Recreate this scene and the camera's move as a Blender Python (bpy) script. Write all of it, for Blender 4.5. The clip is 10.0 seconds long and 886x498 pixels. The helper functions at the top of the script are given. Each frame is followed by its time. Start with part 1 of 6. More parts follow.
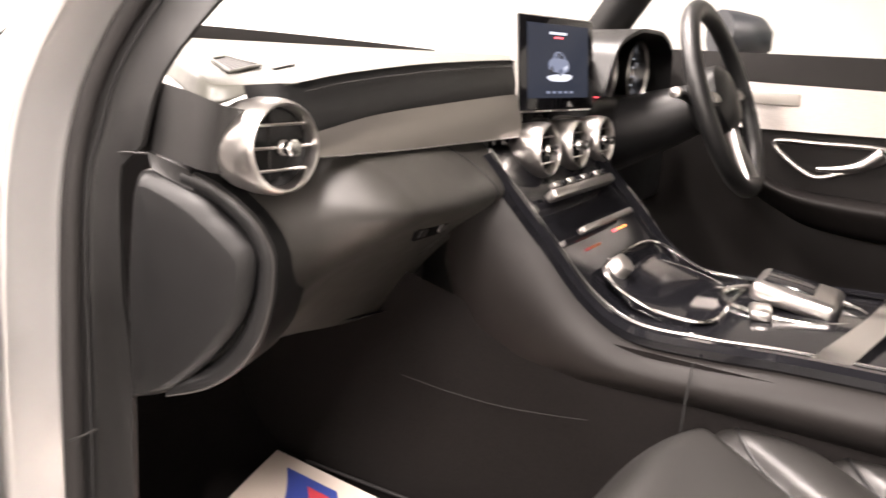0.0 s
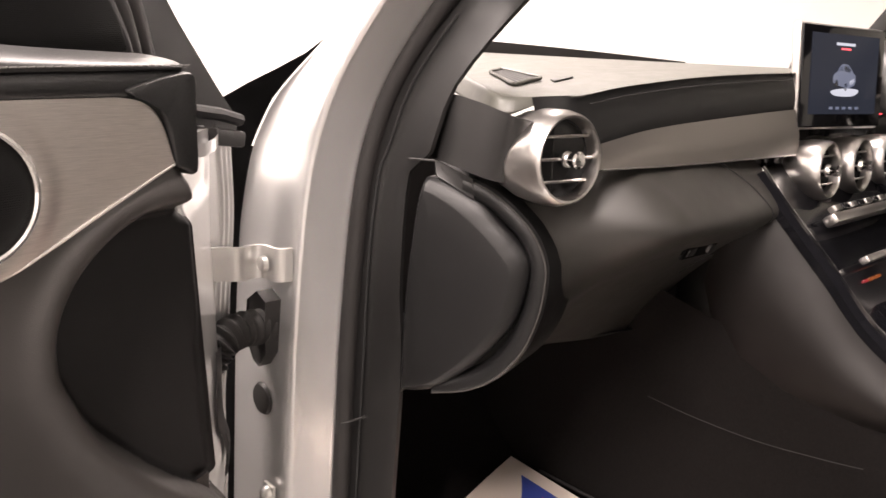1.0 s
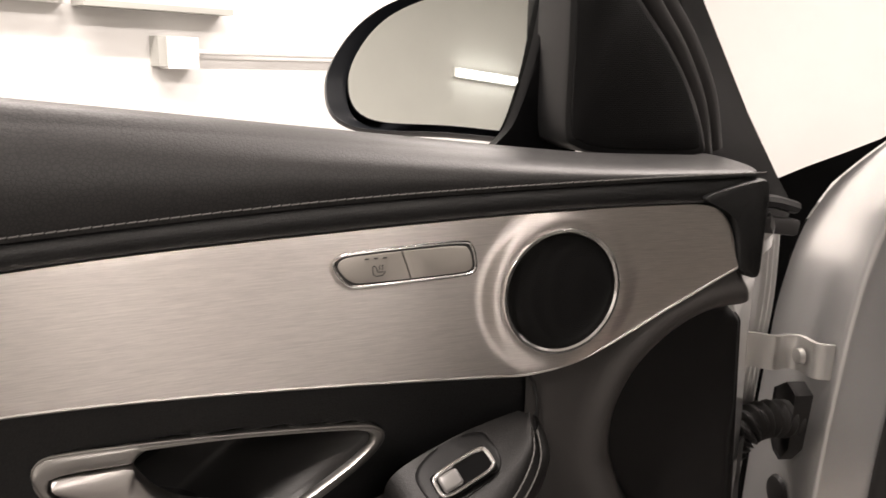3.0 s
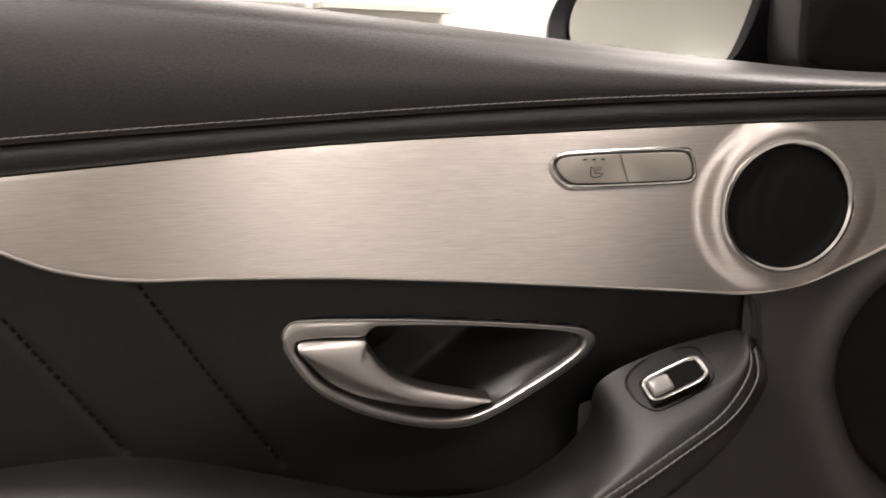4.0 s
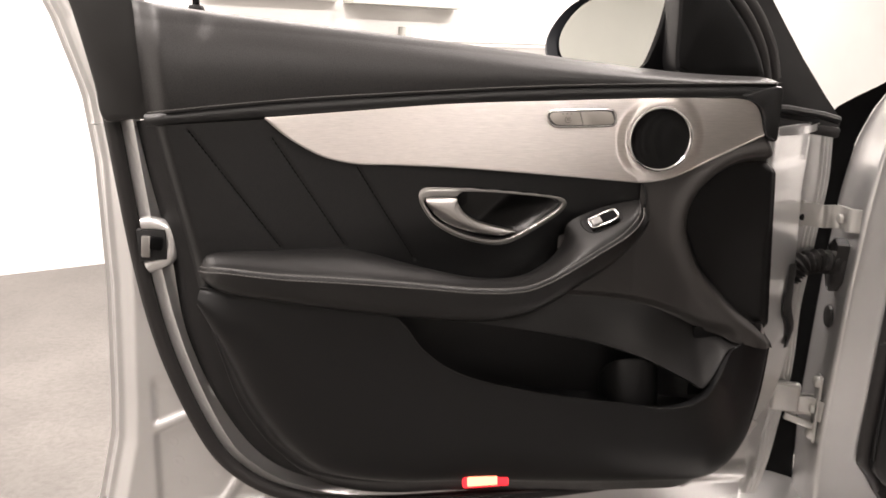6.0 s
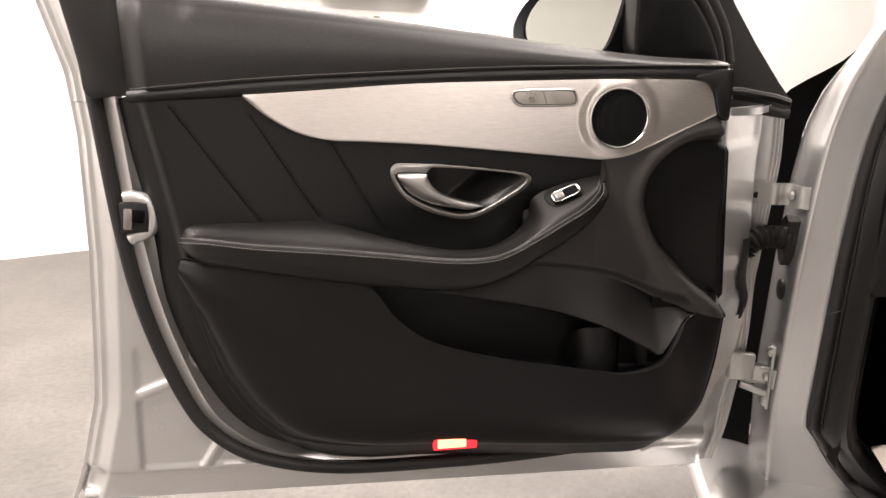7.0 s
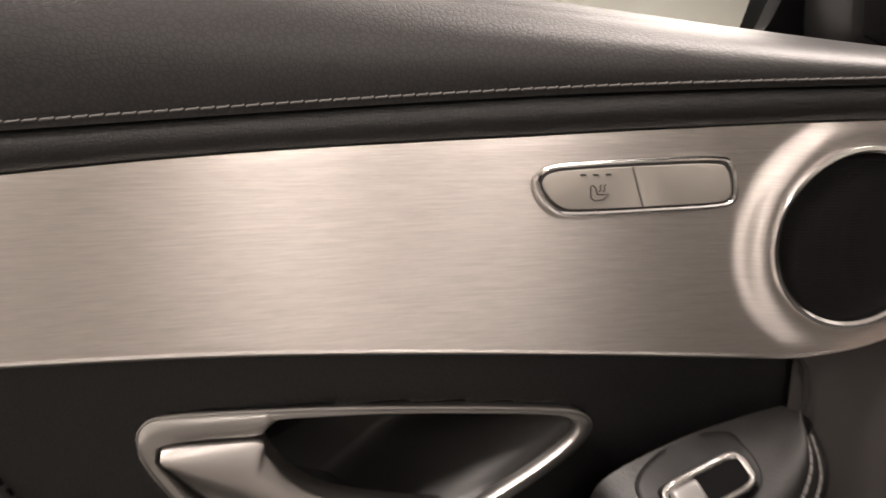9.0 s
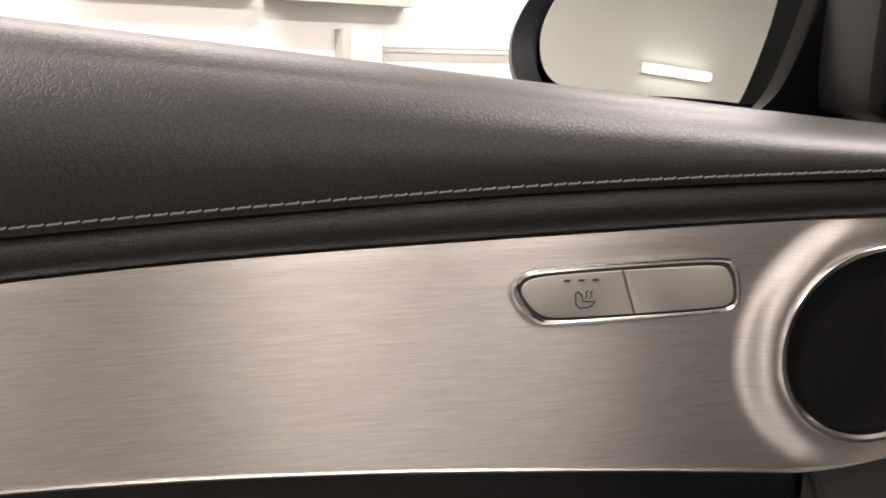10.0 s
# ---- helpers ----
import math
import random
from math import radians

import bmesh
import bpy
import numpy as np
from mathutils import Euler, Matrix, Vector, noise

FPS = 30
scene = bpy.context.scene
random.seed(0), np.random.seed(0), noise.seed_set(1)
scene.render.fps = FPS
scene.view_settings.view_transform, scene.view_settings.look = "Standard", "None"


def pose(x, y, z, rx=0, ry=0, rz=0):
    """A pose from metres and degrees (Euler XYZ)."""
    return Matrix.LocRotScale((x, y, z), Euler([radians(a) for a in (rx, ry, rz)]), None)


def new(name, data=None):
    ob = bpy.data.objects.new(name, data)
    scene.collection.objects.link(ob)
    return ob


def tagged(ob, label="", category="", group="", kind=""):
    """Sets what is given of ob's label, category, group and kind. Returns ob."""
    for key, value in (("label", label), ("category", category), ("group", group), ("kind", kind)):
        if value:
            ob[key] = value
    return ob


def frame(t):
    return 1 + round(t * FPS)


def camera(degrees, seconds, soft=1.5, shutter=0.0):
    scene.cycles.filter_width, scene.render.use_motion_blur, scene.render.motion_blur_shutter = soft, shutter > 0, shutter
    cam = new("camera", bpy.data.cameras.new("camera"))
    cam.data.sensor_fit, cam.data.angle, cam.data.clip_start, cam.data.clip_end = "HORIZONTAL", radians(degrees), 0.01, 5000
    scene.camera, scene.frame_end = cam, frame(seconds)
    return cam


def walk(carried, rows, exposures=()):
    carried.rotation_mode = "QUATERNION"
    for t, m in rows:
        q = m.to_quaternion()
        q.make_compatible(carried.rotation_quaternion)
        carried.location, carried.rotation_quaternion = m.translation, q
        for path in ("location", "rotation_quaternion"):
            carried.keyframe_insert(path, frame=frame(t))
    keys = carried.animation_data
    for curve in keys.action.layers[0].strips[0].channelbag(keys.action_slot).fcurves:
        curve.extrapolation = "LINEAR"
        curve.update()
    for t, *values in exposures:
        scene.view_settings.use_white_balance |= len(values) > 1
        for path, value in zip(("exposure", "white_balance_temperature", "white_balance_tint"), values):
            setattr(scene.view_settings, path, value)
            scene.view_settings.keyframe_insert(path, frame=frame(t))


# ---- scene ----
from mathutils.bvhtree import BVHTree
cam = camera(59.09, 10.0, shutter=0.25)
# seconds, place, then degrees: pitch, lean to the right, heading
ROWS = [
    (0.0, 0.0075, 0.051, 0.9289, -14.15, -3.15, -77.08),
    (0.5, -0.0049, 0.0931, 0.9217, -14.2, -3.12, -66.66),
    (1.0, -0.0161, 0.1136, 0.926, -14.14, -3.01, -61.35),
    (1.5, -0.0232, 0.1214, 0.927, -14.33, -2.81, -55.12),
    (2.0, -0.0365, 0.1191, 0.9426, -14.25, -2.16, -41.52),
    (2.5, -0.0340, 0.1445, 0.967, -13.53, -1.72, -29.58),
    (2.7, -0.0449, 0.1438, 0.9884, -13.49, -1.64, -27.58),
    (3.8, -0.0604, 0.1311, 0.9291, -13.18, -0.86, -13.39),
    (4.0, -0.0686, 0.1087, 0.9171, -13.18, -0.32, -9.37),
    (4.5, -0.0914, 0.0183, 0.908, -13.3, -0.97, -5.69),
    (5.0, -0.1775, -0.1528, 0.9413, -13.34, -1.15, -6.82),
    (5.5, -0.2405, -0.3166, 0.9475, -13.73, -1.26, -8.17),
    (6.0, -0.2455, -0.4659, 0.9393, -14.24, -1.43, -9.91),
    (6.2, -0.2478, -0.5182, 0.9336, -14.76, -1.39, -10.16),
    (7.3, -0.2435, -0.5295, 0.9247, -14.64, -1.6, -12.28),
    (7.5, -0.2266, -0.4766, 0.9293, -14.53, -1.36, -12.6),
    (8.0, -0.1656, -0.2507, 0.9406, -14.8, -1.48, -13.2),
    (8.5, -0.0800, 0.0495, 0.9285, -14.30, -1.40, -13.90),
    (9.0, -0.0335, 0.2758, 0.9121, -14.41, -0.89, -13.17),
    (9.3, -0.0221, 0.3318, 0.9183, -14.22, -0.65, -11.21),
    (9.6, -0.0117, 0.3496, 0.9304, -14.46, -0.58, -10.93),
    (10.0, -0.0050, 0.3140, 0.9450, -13.75, -1.10, -11.90),
]
walk(cam, [(t, pose(x, y, z, 90 + pitch, 0, yaw) @ pose(0, 0, 0, 0, 0, -lean)) for t, x, y, z, pitch, lean, yaw in ROWS],
     exposures=[(0.0, 1.38, 6500, 14), (0.5, 0.88, 6500, 15), (1.0, 0.67, 6600, 16), (1.5, 0.58, 6700, 16), (2.0, 0.2, 6650, 14), (2.5, -0.25, 6600, 13), (2.7, -0.42, 6500, 12), (4.0, -0.28, 6550, 12), (4.5, 0.0, 6600, 12), (5.0, 0.15, 6200, 10), (5.5, 0.06, 6300, 11), (6.0, 0.0, 6400, 12), (7.5, 0.04, 6450, 12), (8.0, 0.11, 6200, 11), (8.5, -0.02, 6350, 11), (9.0, -0.16, 6650, 13), (9.3, -0.03, 6650, 13), (9.6, -0.16, 6650, 13), (10.0, -0.34, 6500, 12)])

# ---- world, lights, exposure ----
FLOOR = -0.08
CEIL = 3.3
ROOM_TURN = 23.0
world = bpy.data.worlds.new("world")
scene.world = world
world.use_nodes = True
world.node_tree.nodes["Background"].inputs[0].default_value = (0.9, 0.95, 1.0, 1)
world.node_tree.nodes["Background"].inputs[1].default_value = 0.02
scene.view_settings.exposure = 0.0


def room(x, y, z):
    """A place in the room's own axes (along the far wall, towards it, up)."""
    a = radians(ROOM_TURN)
    return Vector((-1.4 + x * math.cos(a) - y * math.sin(a), 3.25 + x * math.sin(a) + y * math.cos(a), z))


# ---- materials ----
def material(name, base, rough=0.5, metal=0.0, coat=0.0, spec=0.5):
    m = bpy.data.materials.new(name)
    m.use_nodes = True
    b = m.node_tree.nodes["Principled BSDF"]
    b.inputs["Base Color"].default_value = (*base, 1)
    b.inputs["Roughness"].default_value = rough
    b.inputs["Metallic"].default_value = metal
    b.inputs["Coat Weight"].default_value = coat
    b.inputs["Specular IOR Level"].default_value = spec
    return m, m.node_tree.nodes, m.node_tree.links, b


def coords(n, l, scale=(1, 1, 1), turn=(0, 0, 0)):
    tc, mp = n.new("ShaderNodeTexCoord"), n.new("ShaderNodeMapping")
    mp.inputs["Scale"].default_value = scale
    mp.inputs["Rotation"].default_value = [radians(a) for a in turn]
    l.new(tc.outputs["Object"], mp.inputs["Vector"])
    return mp.outputs["Vector"]


def noise_tex(n, l, vec, scale, detail=3.0, rough=0.55, distortion=0.0):
    t = n.new("ShaderNodeTexNoise")
    t.inputs["Scale"].default_value, t.inputs["Detail"].default_value = scale, detail
    t.inputs["Roughness"].default_value, t.inputs["Distortion"].default_value = rough, distortion
    l.new(vec, t.inputs["Vector"])
    return t.outputs["Fac"]


def ramp(n, l, fac, stops):
    r = n.new("ShaderNodeValToRGB")
    while len(r.color_ramp.elements) < len(stops):
        r.color_ramp.elements.new(0.5)
    for e, (p, c) in zip(r.color_ramp.elements, stops):
        e.position, e.color = p, (*c, 1) if len(c) == 3 else c
    l.new(fac, r.inputs["Fac"])
    return r.outputs["Color"]


def span(n, l, fac, a, b):
    r = n.new("ShaderNodeMapRange")
    r.inputs["To Min"].default_value, r.inputs["To Max"].default_value = a, b
    l.new(fac, r.inputs["Value"])
    return r.outputs["Result"]


def add_bump(n, l, b, height, strength, distance, normal=None):
    k = n.new("ShaderNodeBump")
    k.inputs["Strength"].default_value, k.inputs["Distance"].default_value = strength, distance
    l.new(height, k.inputs["Height"])
    if normal:
        l.new(normal, k.inputs["Normal"])
    l.new(k.outputs["Normal"], b.inputs["Normal"])
    return k.outputs["Normal"]


def grained(name, base, rough, grain=220.0, depth=0.0006, strength=0.6, vary=0.18, spec=0.36):
    """Leather: creased cells at two sizes with a slightly uneven sheen."""
    m, n, l, b = material(name, base, rough, spec=spec)
    vec = coords(n, l)
    warp = n.new("ShaderNodeTexNoise")
    warp.inputs["Scale"].default_value = grain * 0.25
    l.new(vec, warp.inputs["Vector"])
    mix = n.new("ShaderNodeVectorMath")
    mix.operation = "MULTIPLY_ADD"
    mix.inputs[1].default_value = (0.0022, 0.0022, 0.0022)
    l.new(warp.outputs["Color"], mix.inputs[0])
    l.new(vec, mix.inputs[2])
    v = n.new("ShaderNodeTexVoronoi")
    v.feature = "DISTANCE_TO_EDGE"
    v.inputs["Scale"].default_value = grain
    l.new(mix.outputs[0], v.inputs["Vector"])
    cells = ramp(n, l, v.outputs["Distance"], [(0.0, (0.15, 0.15, 0.15)), (0.16, (1, 1, 1))])
    fine = noise_tex(n, l, vec, grain * 5, 2)
    nrm = add_bump(n, l, b, fine, 0.12, depth * 0.4)
    add_bump(n, l, b, cells, strength, depth, nrm)
    big = noise_tex(n, l, vec, 9.0, 4)
    col = n.new("ShaderNodeMixRGB")
    col.inputs[1].default_value = (*[c * (1 - vary) for c in base], 1)
    col.inputs[2].default_value = (*[c * (1 + vary) for c in base], 1)
    l.new(big, col.inputs[0])
    crease = n.new("ShaderNodeMixRGB")
    crease.blend_type, crease.inputs[0].default_value = "MULTIPLY", 0.85
    l.new(col.outputs[0], crease.inputs[1])
    l.new(cells, crease.inputs[2])
    l.new(crease.outputs[0], b.inputs["Base Color"])
    l.new(span(n, l, big, rough - 0.06, rough + 0.06), b.inputs["Roughness"])
    return m


def moulded(name, base, rough, grain=1400.0, strength=0.25, vary=0.12, spec=0.36):
    """Soft-touch plastic: a fine pebbled skin with faint scuffs."""
    m, n, l, b = material(name, base, rough, spec=spec)
    vec = coords(n, l)
    v = n.new("ShaderNodeTexVoronoi")
    v.inputs["Scale"].default_value = grain
    l.new(vec, v.inputs["Vector"])
    add_bump(n, l, b, v.outputs["Distance"], strength, 0.0003)
    big = noise_tex(n, l, vec, 14.0, 5)
    col = n.new("ShaderNodeMixRGB")
    col.inputs[1].default_value = (*[c * (1 - vary) for c in base], 1)
    col.inputs[2].default_value = (*[c * (1 + vary) for c in base], 1)
    l.new(big, col.inputs[0])
    l.new(col.outputs[0], b.inputs["Base Color"])
    l.new(span(n, l, noise_tex(n, l, vec, 40.0, 4), rough - 0.08, rough + 0.08), b.inputs["Roughness"])
    return m


def brushed(name, base, rough):
    """Aluminium brushed along x: long fine scratches at two lengths."""
    m, n, l, b = material(name, base, rough, metal=1.0)
    fine = noise_tex(n, l, coords(n, l, (85, 85, 2600), (0, 3.0, 0)), 1.0, 3, 0.65)
    long_ = noise_tex(n, l, coords(n, l, (60, 60, 1300), (0, 3.0, 0)), 1.0, 3, 0.7)
    big = noise_tex(n, l, coords(n, l), 5.0, 3)
    nrm = add_bump(n, l, b, fine, 0.17, 0.0002)
    add_bump(n, l, b, long_, 0.05, 0.0003, nrm)
    col = ramp(n, l, long_, [(0.3, tuple(c * 0.88 for c in base)), (0.7, tuple(min(1, c * 1.10) for c in base))])
    l.new(col, b.inputs["Base Color"])
    mixr = n.new("ShaderNodeMath")
    mixr.operation = "MULTIPLY_ADD"
    mixr.inputs[1].default_value = 0.10
    l.new(fine, mixr.inputs[0])
    l.new(span(n, l, big, rough - 0.09, rough - 0.01), mixr.inputs[2])
    l.new(mixr.outputs[0], b.inputs["Roughness"])
    b.inputs["Anisotropic"].default_value = 1.0
    across = n.new("ShaderNodeCombineXYZ")
    across.inputs[2].default_value = 1.0
    l.new(across.outputs[0], b.inputs["Tangent"])
    return m


def painted_metal(name, base, rough=0.32):
    """Silver car paint: metal flakes under clear coat, with some dirt."""
    m, n, l, b = material(name, base, rough, metal=0.78, coat=0.8)
    vec = coords(n, l)
    v = n.new("ShaderNodeTexVoronoi")
    v.inputs["Scale"].default_value = 2600
    l.new(vec, v.inputs["Vector"])
    big = noise_tex(n, l, vec, 7.0, 6, 0.6)
    dirt = ramp(n, l, big, [(0.30, tuple(c * 0.93 for c in base)), (0.60, base)])
    spark = n.new("ShaderNodeMixRGB")
    spark.blend_type, spark.inputs[0].default_value = "MULTIPLY", 0.12
    l.new(dirt, spark.inputs[1])
    l.new(v.outputs["Color"], spark.inputs[2])
    l.new(spark.outputs[0], b.inputs["Base Color"])
    l.new(span(n, l, big, rough - 0.03, rough + 0.03), b.inputs["Roughness"])
    b.inputs["Coat Roughness"].default_value = 0.08
    return m


def glowing(name, colour, strength):
    m, n, l, b = material(name, (0.02, 0.02, 0.02), 0.3)
    b.inputs["Emission Color"].default_value = (*colour, 1)
    b.inputs["Emission Strength"].default_value = strength
    return m


LEATHER = grained("leather_black", (0.0078, 0.0079, 0.0082), 0.40, 460.0, 0.0003, 0.30, spec=0.42)
LEATHER_PAD = grained("leather_pad", (0.0128, 0.0121, 0.0119), 0.46, 380.0, 0.0004, 0.18, spec=0.44)
ARM_LEATHER = grained("armrest_leather", (0.0080, 0.0076, 0.0073), 0.42, 560.0, 0.0004, 0.20, spec=0.42)
SEAT = grained("perforated_seat_leather", (0.013, 0.0122, 0.0112), 0.40, 500.0, 0.0003, 0.3, spec=0.6)
PLASTIC = moulded("plastic_black", (0.0066, 0.0066, 0.0068), 0.40, spec=0.29)
PLASTIC_GREY = moulded("plastic_dark_grey", (0.0150, 0.0147, 0.0145), 0.40, spec=0.48)
KICK = moulded("kick_panel_plastic", (0.0330, 0.0308, 0.0292), 0.42, spec=0.46)
CONSOLE = moulded("console_side_plastic", (0.0085, 0.0074, 0.0069), 0.52, spec=0.17)
LID = moulded("glove_box_skin", (0.0190, 0.0180, 0.0156), 0.43, spec=0.70)
SOFT = moulded("dash_soft_touch", (0.055, 0.055, 0.047), 0.46, 900.0, 0.35, spec=0.45)
POST_TRIM = moulded("post_trim_plastic", (0.0080, 0.0078, 0.0077), 0.46, spec=0.31)
RUBBER = moulded("rubber_black", (0.016, 0.0148, 0.0145), 0.50, 700.0, 0.2)
ALU = brushed("brushed_aluminium", (0.72, 0.68, 0.65), 0.36)
STRIP_TRIM = material("satin_dark_trim", (0.22, 0.205, 0.19), 0.36, 0.80)[0]
SATIN = material("satin_silver", (0.48, 0.465, 0.45), 0.30, 1.0)[0]
LEVER = material("satin_grey_metal", (0.52, 0.50, 0.485), 0.36, 1.0)[0]
BEZEL = material("matte_silver_bezel", (0.40, 0.39, 0.375), 0.38, 1.0)[0]
CHROME = material("chrome", (0.74, 0.73, 0.72), 0.17, 1.0)[0]
PAINT = painted_metal("silver_paint", (0.76, 0.755, 0.75), 0.30)
STEEL = painted_metal("painted_hinge_steel", (0.72, 0.71, 0.69), 0.36)
PIANO = material("piano_black", (0.005, 0.005, 0.006), 0.08, 0.0, 0.0, 0.32)[0]
# near-black that paints in the shade of openings, slots and grooves
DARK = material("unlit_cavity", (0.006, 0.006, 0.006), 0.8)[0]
CLOTH = moulded("woofer_cloth", (0.0062, 0.0060, 0.0060), 0.6, 1100.0, 0.5, spec=0.22)
THREAD = moulded("grey_thread", (0.100, 0.096, 0.092), 0.7, 2500.0, 0.4)
THREAD_DARK = moulded("black_thread", (0.016, 0.015, 0.015), 0.7, 2500.0, 0.4)
BUTTON = material("warm_grey_button", (0.34, 0.32, 0.29), 0.42)[0]
MARK = material("dark_print", (0.03, 0.03, 0.03), 0.6)[0]
# near-black; besides real black parts it stands for shade in the hinge gap
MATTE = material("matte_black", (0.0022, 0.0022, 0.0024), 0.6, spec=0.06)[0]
ROCKER = material("grey_rocker", (0.22, 0.215, 0.21), 0.38, 0.5)[0]
BLACK_MIRROR = material("mirror_shell", (0.012, 0.014, 0.018), 0.45, 0.0, 0.0)[0]
MIRROR = material("mirror_glass", (0.92, 0.95, 0.90), 0.015, 1.0)[0]
RED_LENS = glowing("red_reflector", (1.0, 0.02, 0.03), 2.2)
WARM_BULB = glowing("lit_lens", (1.0, 0.30, 0.16), 4.0)


def perforated():
    m, n, l, b = material("speaker_grille", (0.003, 0.003, 0.003), 0.7, spec=0.12)
    v = n.new("ShaderNodeTexVoronoi")
    v.inputs["Scale"].default_value, v.inputs["Randomness"].default_value = 620, 0.0
    l.new(coords(n, l), v.inputs["Vector"])
    holes = ramp(n, l, v.outputs["Distance"], [(0.28, (0, 0, 0)), (0.36, (1, 1, 1))])
    add_bump(n, l, b, holes, 0.9, 0.0008)
    l.new(ramp(n, l, v.outputs["Distance"], [(0.28, (0.002, 0.002, 0.002)), (0.38, (0.006, 0.006, 0.006))]), b.inputs["Base Color"])
    return m


GRILLE = perforated()


def carpet():
    m, n, l, b = material("carpet_black", (0.012, 0.010, 0.010), 0.95, spec=0.2)
    vec = coords(n, l)
    f = noise_tex(n, l, vec, 900, 3, 0.7)
    add_bump(n, l, b, f, 0.8, 0.002)
    l.new(ramp(n, l, noise_tex(n, l, vec, 260, 4, 0.7), [(0.35, (0.0018, 0.0014, 0.0013)), (0.7, (0.0072, 0.0054, 0.0049))]), b.inputs["Base Color"])
    return m


CARPET = carpet()


def concrete():
    m, n, l, b = material("painted_concrete", (0.33, 0.31, 0.29), 0.55)
    vec = coords(n, l)
    blot = noise_tex(n, l, vec, 1.7, 8, 0.65)
    fine = noise_tex(n, l, vec, 60, 6, 0.7)
    scr = noise_tex(n, l, coords(n, l, (30, 4, 4), (0, 0, 35)), 1.0, 6, 0.7)
    c1 = ramp(n, l, blot, [(0.3, (0.066, 0.062, 0.057)), (0.7, (0.150, 0.142, 0.133))])
    c2 = ramp(n, l, fine, [(0.36, (0.62, 0.60, 0.58)), (0.58, (1, 1, 1))])
    mx = n.new("ShaderNodeMixRGB")
    mx.blend_type, mx.inputs[0].default_value = "MULTIPLY", 0.55
    l.new(c1, mx.inputs[1])
    l.new(c2, mx.inputs[2])
    l.new(mx.outputs[0], b.inputs["Base Color"])
    nrm = add_bump(n, l, b, fine, 0.5, 0.005)
    add_bump(n, l, b, scr, 0.3, 0.004, nrm)
    l.new(span(n, l, blot, 0.4, 0.7), b.inputs["Roughness"])
    return m


CONCRETE = concrete()


def wall_paint(name, base):
    m, n, l, b = material(name, base, 0.6)
    vec = coords(n, l)
    big = noise_tex(n, l, vec, 1.2, 6, 0.6)
    l.new(ramp(n, l, big, [(0.3, tuple(c * 0.94 for c in base)), (0.7, base)]), b.inputs["Base Color"])
    add_bump(n, l, b, noise_tex(n, l, vec, 90, 4), 0.15, 0.003)
    return m


WALL = wall_paint("white_wall_paint", (0.84, 0.83, 0.81))
WALL_GREY = wall_paint("grey_wall_paint", (0.45, 0.45, 0.42))
CEILING = wall_paint("ceiling_paint", (0.82, 0.81, 0.79))
TUBE = glowing("strip_light_diffuser", (1.0, 0.96, 0.90), 14.0)
# weaker glow for the added pair of strips
TUBE_DIM = glowing("added_strip_diffuser", (1.0, 0.95, 0.88), 6.0)


# ---- mesh helpers ----
def spline(pts, n, closed=False):
    """Catmull-Rom samples through points of any dimension."""
    p = np.array(pts, float)
    m = len(p)
    out = []
    segs = m if closed else m - 1
    for k in range(n):
        t = k * segs / (n if closed else n - 1)
        i = min(int(t), segs - 1)
        f = t - i
        q = [p[(i + d) % m] if closed else p[min(max(i + d, 0), m - 1)] for d in (-1, 0, 1, 2)]
        out.append(0.5 * (2 * q[1] + (q[2] - q[0]) * f + (2 * q[0] - 5 * q[1] + 4 * q[2] - q[3]) * f * f + (3 * q[1] - q[0] - 3 * q[2] + q[3]) * f ** 3))
    return np.array(out)


def along(pts):
    """A smooth height over x through a few points."""
    s = spline(pts, 40 * len(pts))
    return lambda x: float(np.interp(x, s[:, 0], s[:, 1]))


def smooth(a, b, x):
    t = min(max((x - a) / (b - a), 0.0), 1.0)
    return t * t * (3 - 2 * t)


def grid(fn, nu, nv, wrap=False):
    verts = [tuple(fn(i / (nu if wrap else nu - 1), j / (nv - 1))) for i in range(nu) for j in range(nv)]
    faces = [(i * nv + j, i * nv + j + 1, ((i + 1) % nu) * nv + j + 1, ((i + 1) % nu) * nv + j)
             for i in range(nu if wrap else nu - 1) for j in range(nv - 1)]
    return verts, faces


def loft(rails, nu, nv, wrap=False):
    """A skin through rails (each a list of knots), smooth both ways."""
    r = [spline(k, nu) for k in rails]
    cols = [spline([a[i] for a in r], nv, wrap) for i in range(nu)]
    return grid(lambda s, t: cols[round(s * (nu - 1))][round(t * (nv - 1))], nu, nv)


def tube(path, radius, n=8, closed=False, flat=1.0, ends=True):
    p = [Vector(q) for q in path]
    m = len(p)
    verts, faces = [], []
    side = None
    for i in range(m):
        a, b = (p[i - 1], p[(i + 1) % m]) if closed else (p[max(i - 1, 0)], p[min(i + 1, m - 1)])
        d = (b - a).normalized()
        side = (side - d * side.dot(d)) if side else d.orthogonal()
        if side.length < 1e-6:
            side = d.orthogonal()
        side.normalize()
        up = d.cross(side)
        r = radius(i / max(m - 1, 1)) if callable(radius) else radius
        verts += [tuple(p[i] + side * math.cos(2 * math.pi * k / n) * r + up * math.sin(2 * math.pi * k / n) * r * flat) for k in range(n)]
    for i in range(m if closed else m - 1):
        for k in range(n):
            faces.append((i * n + k, i * n + (k + 1) % n, ((i + 1) % m) * n + (k + 1) % n, ((i + 1) % m) * n + k))
    if not closed and ends:
        faces += [tuple(range(n))[::-1], tuple(range((m - 1) * n, m * n))]
    return verts, faces


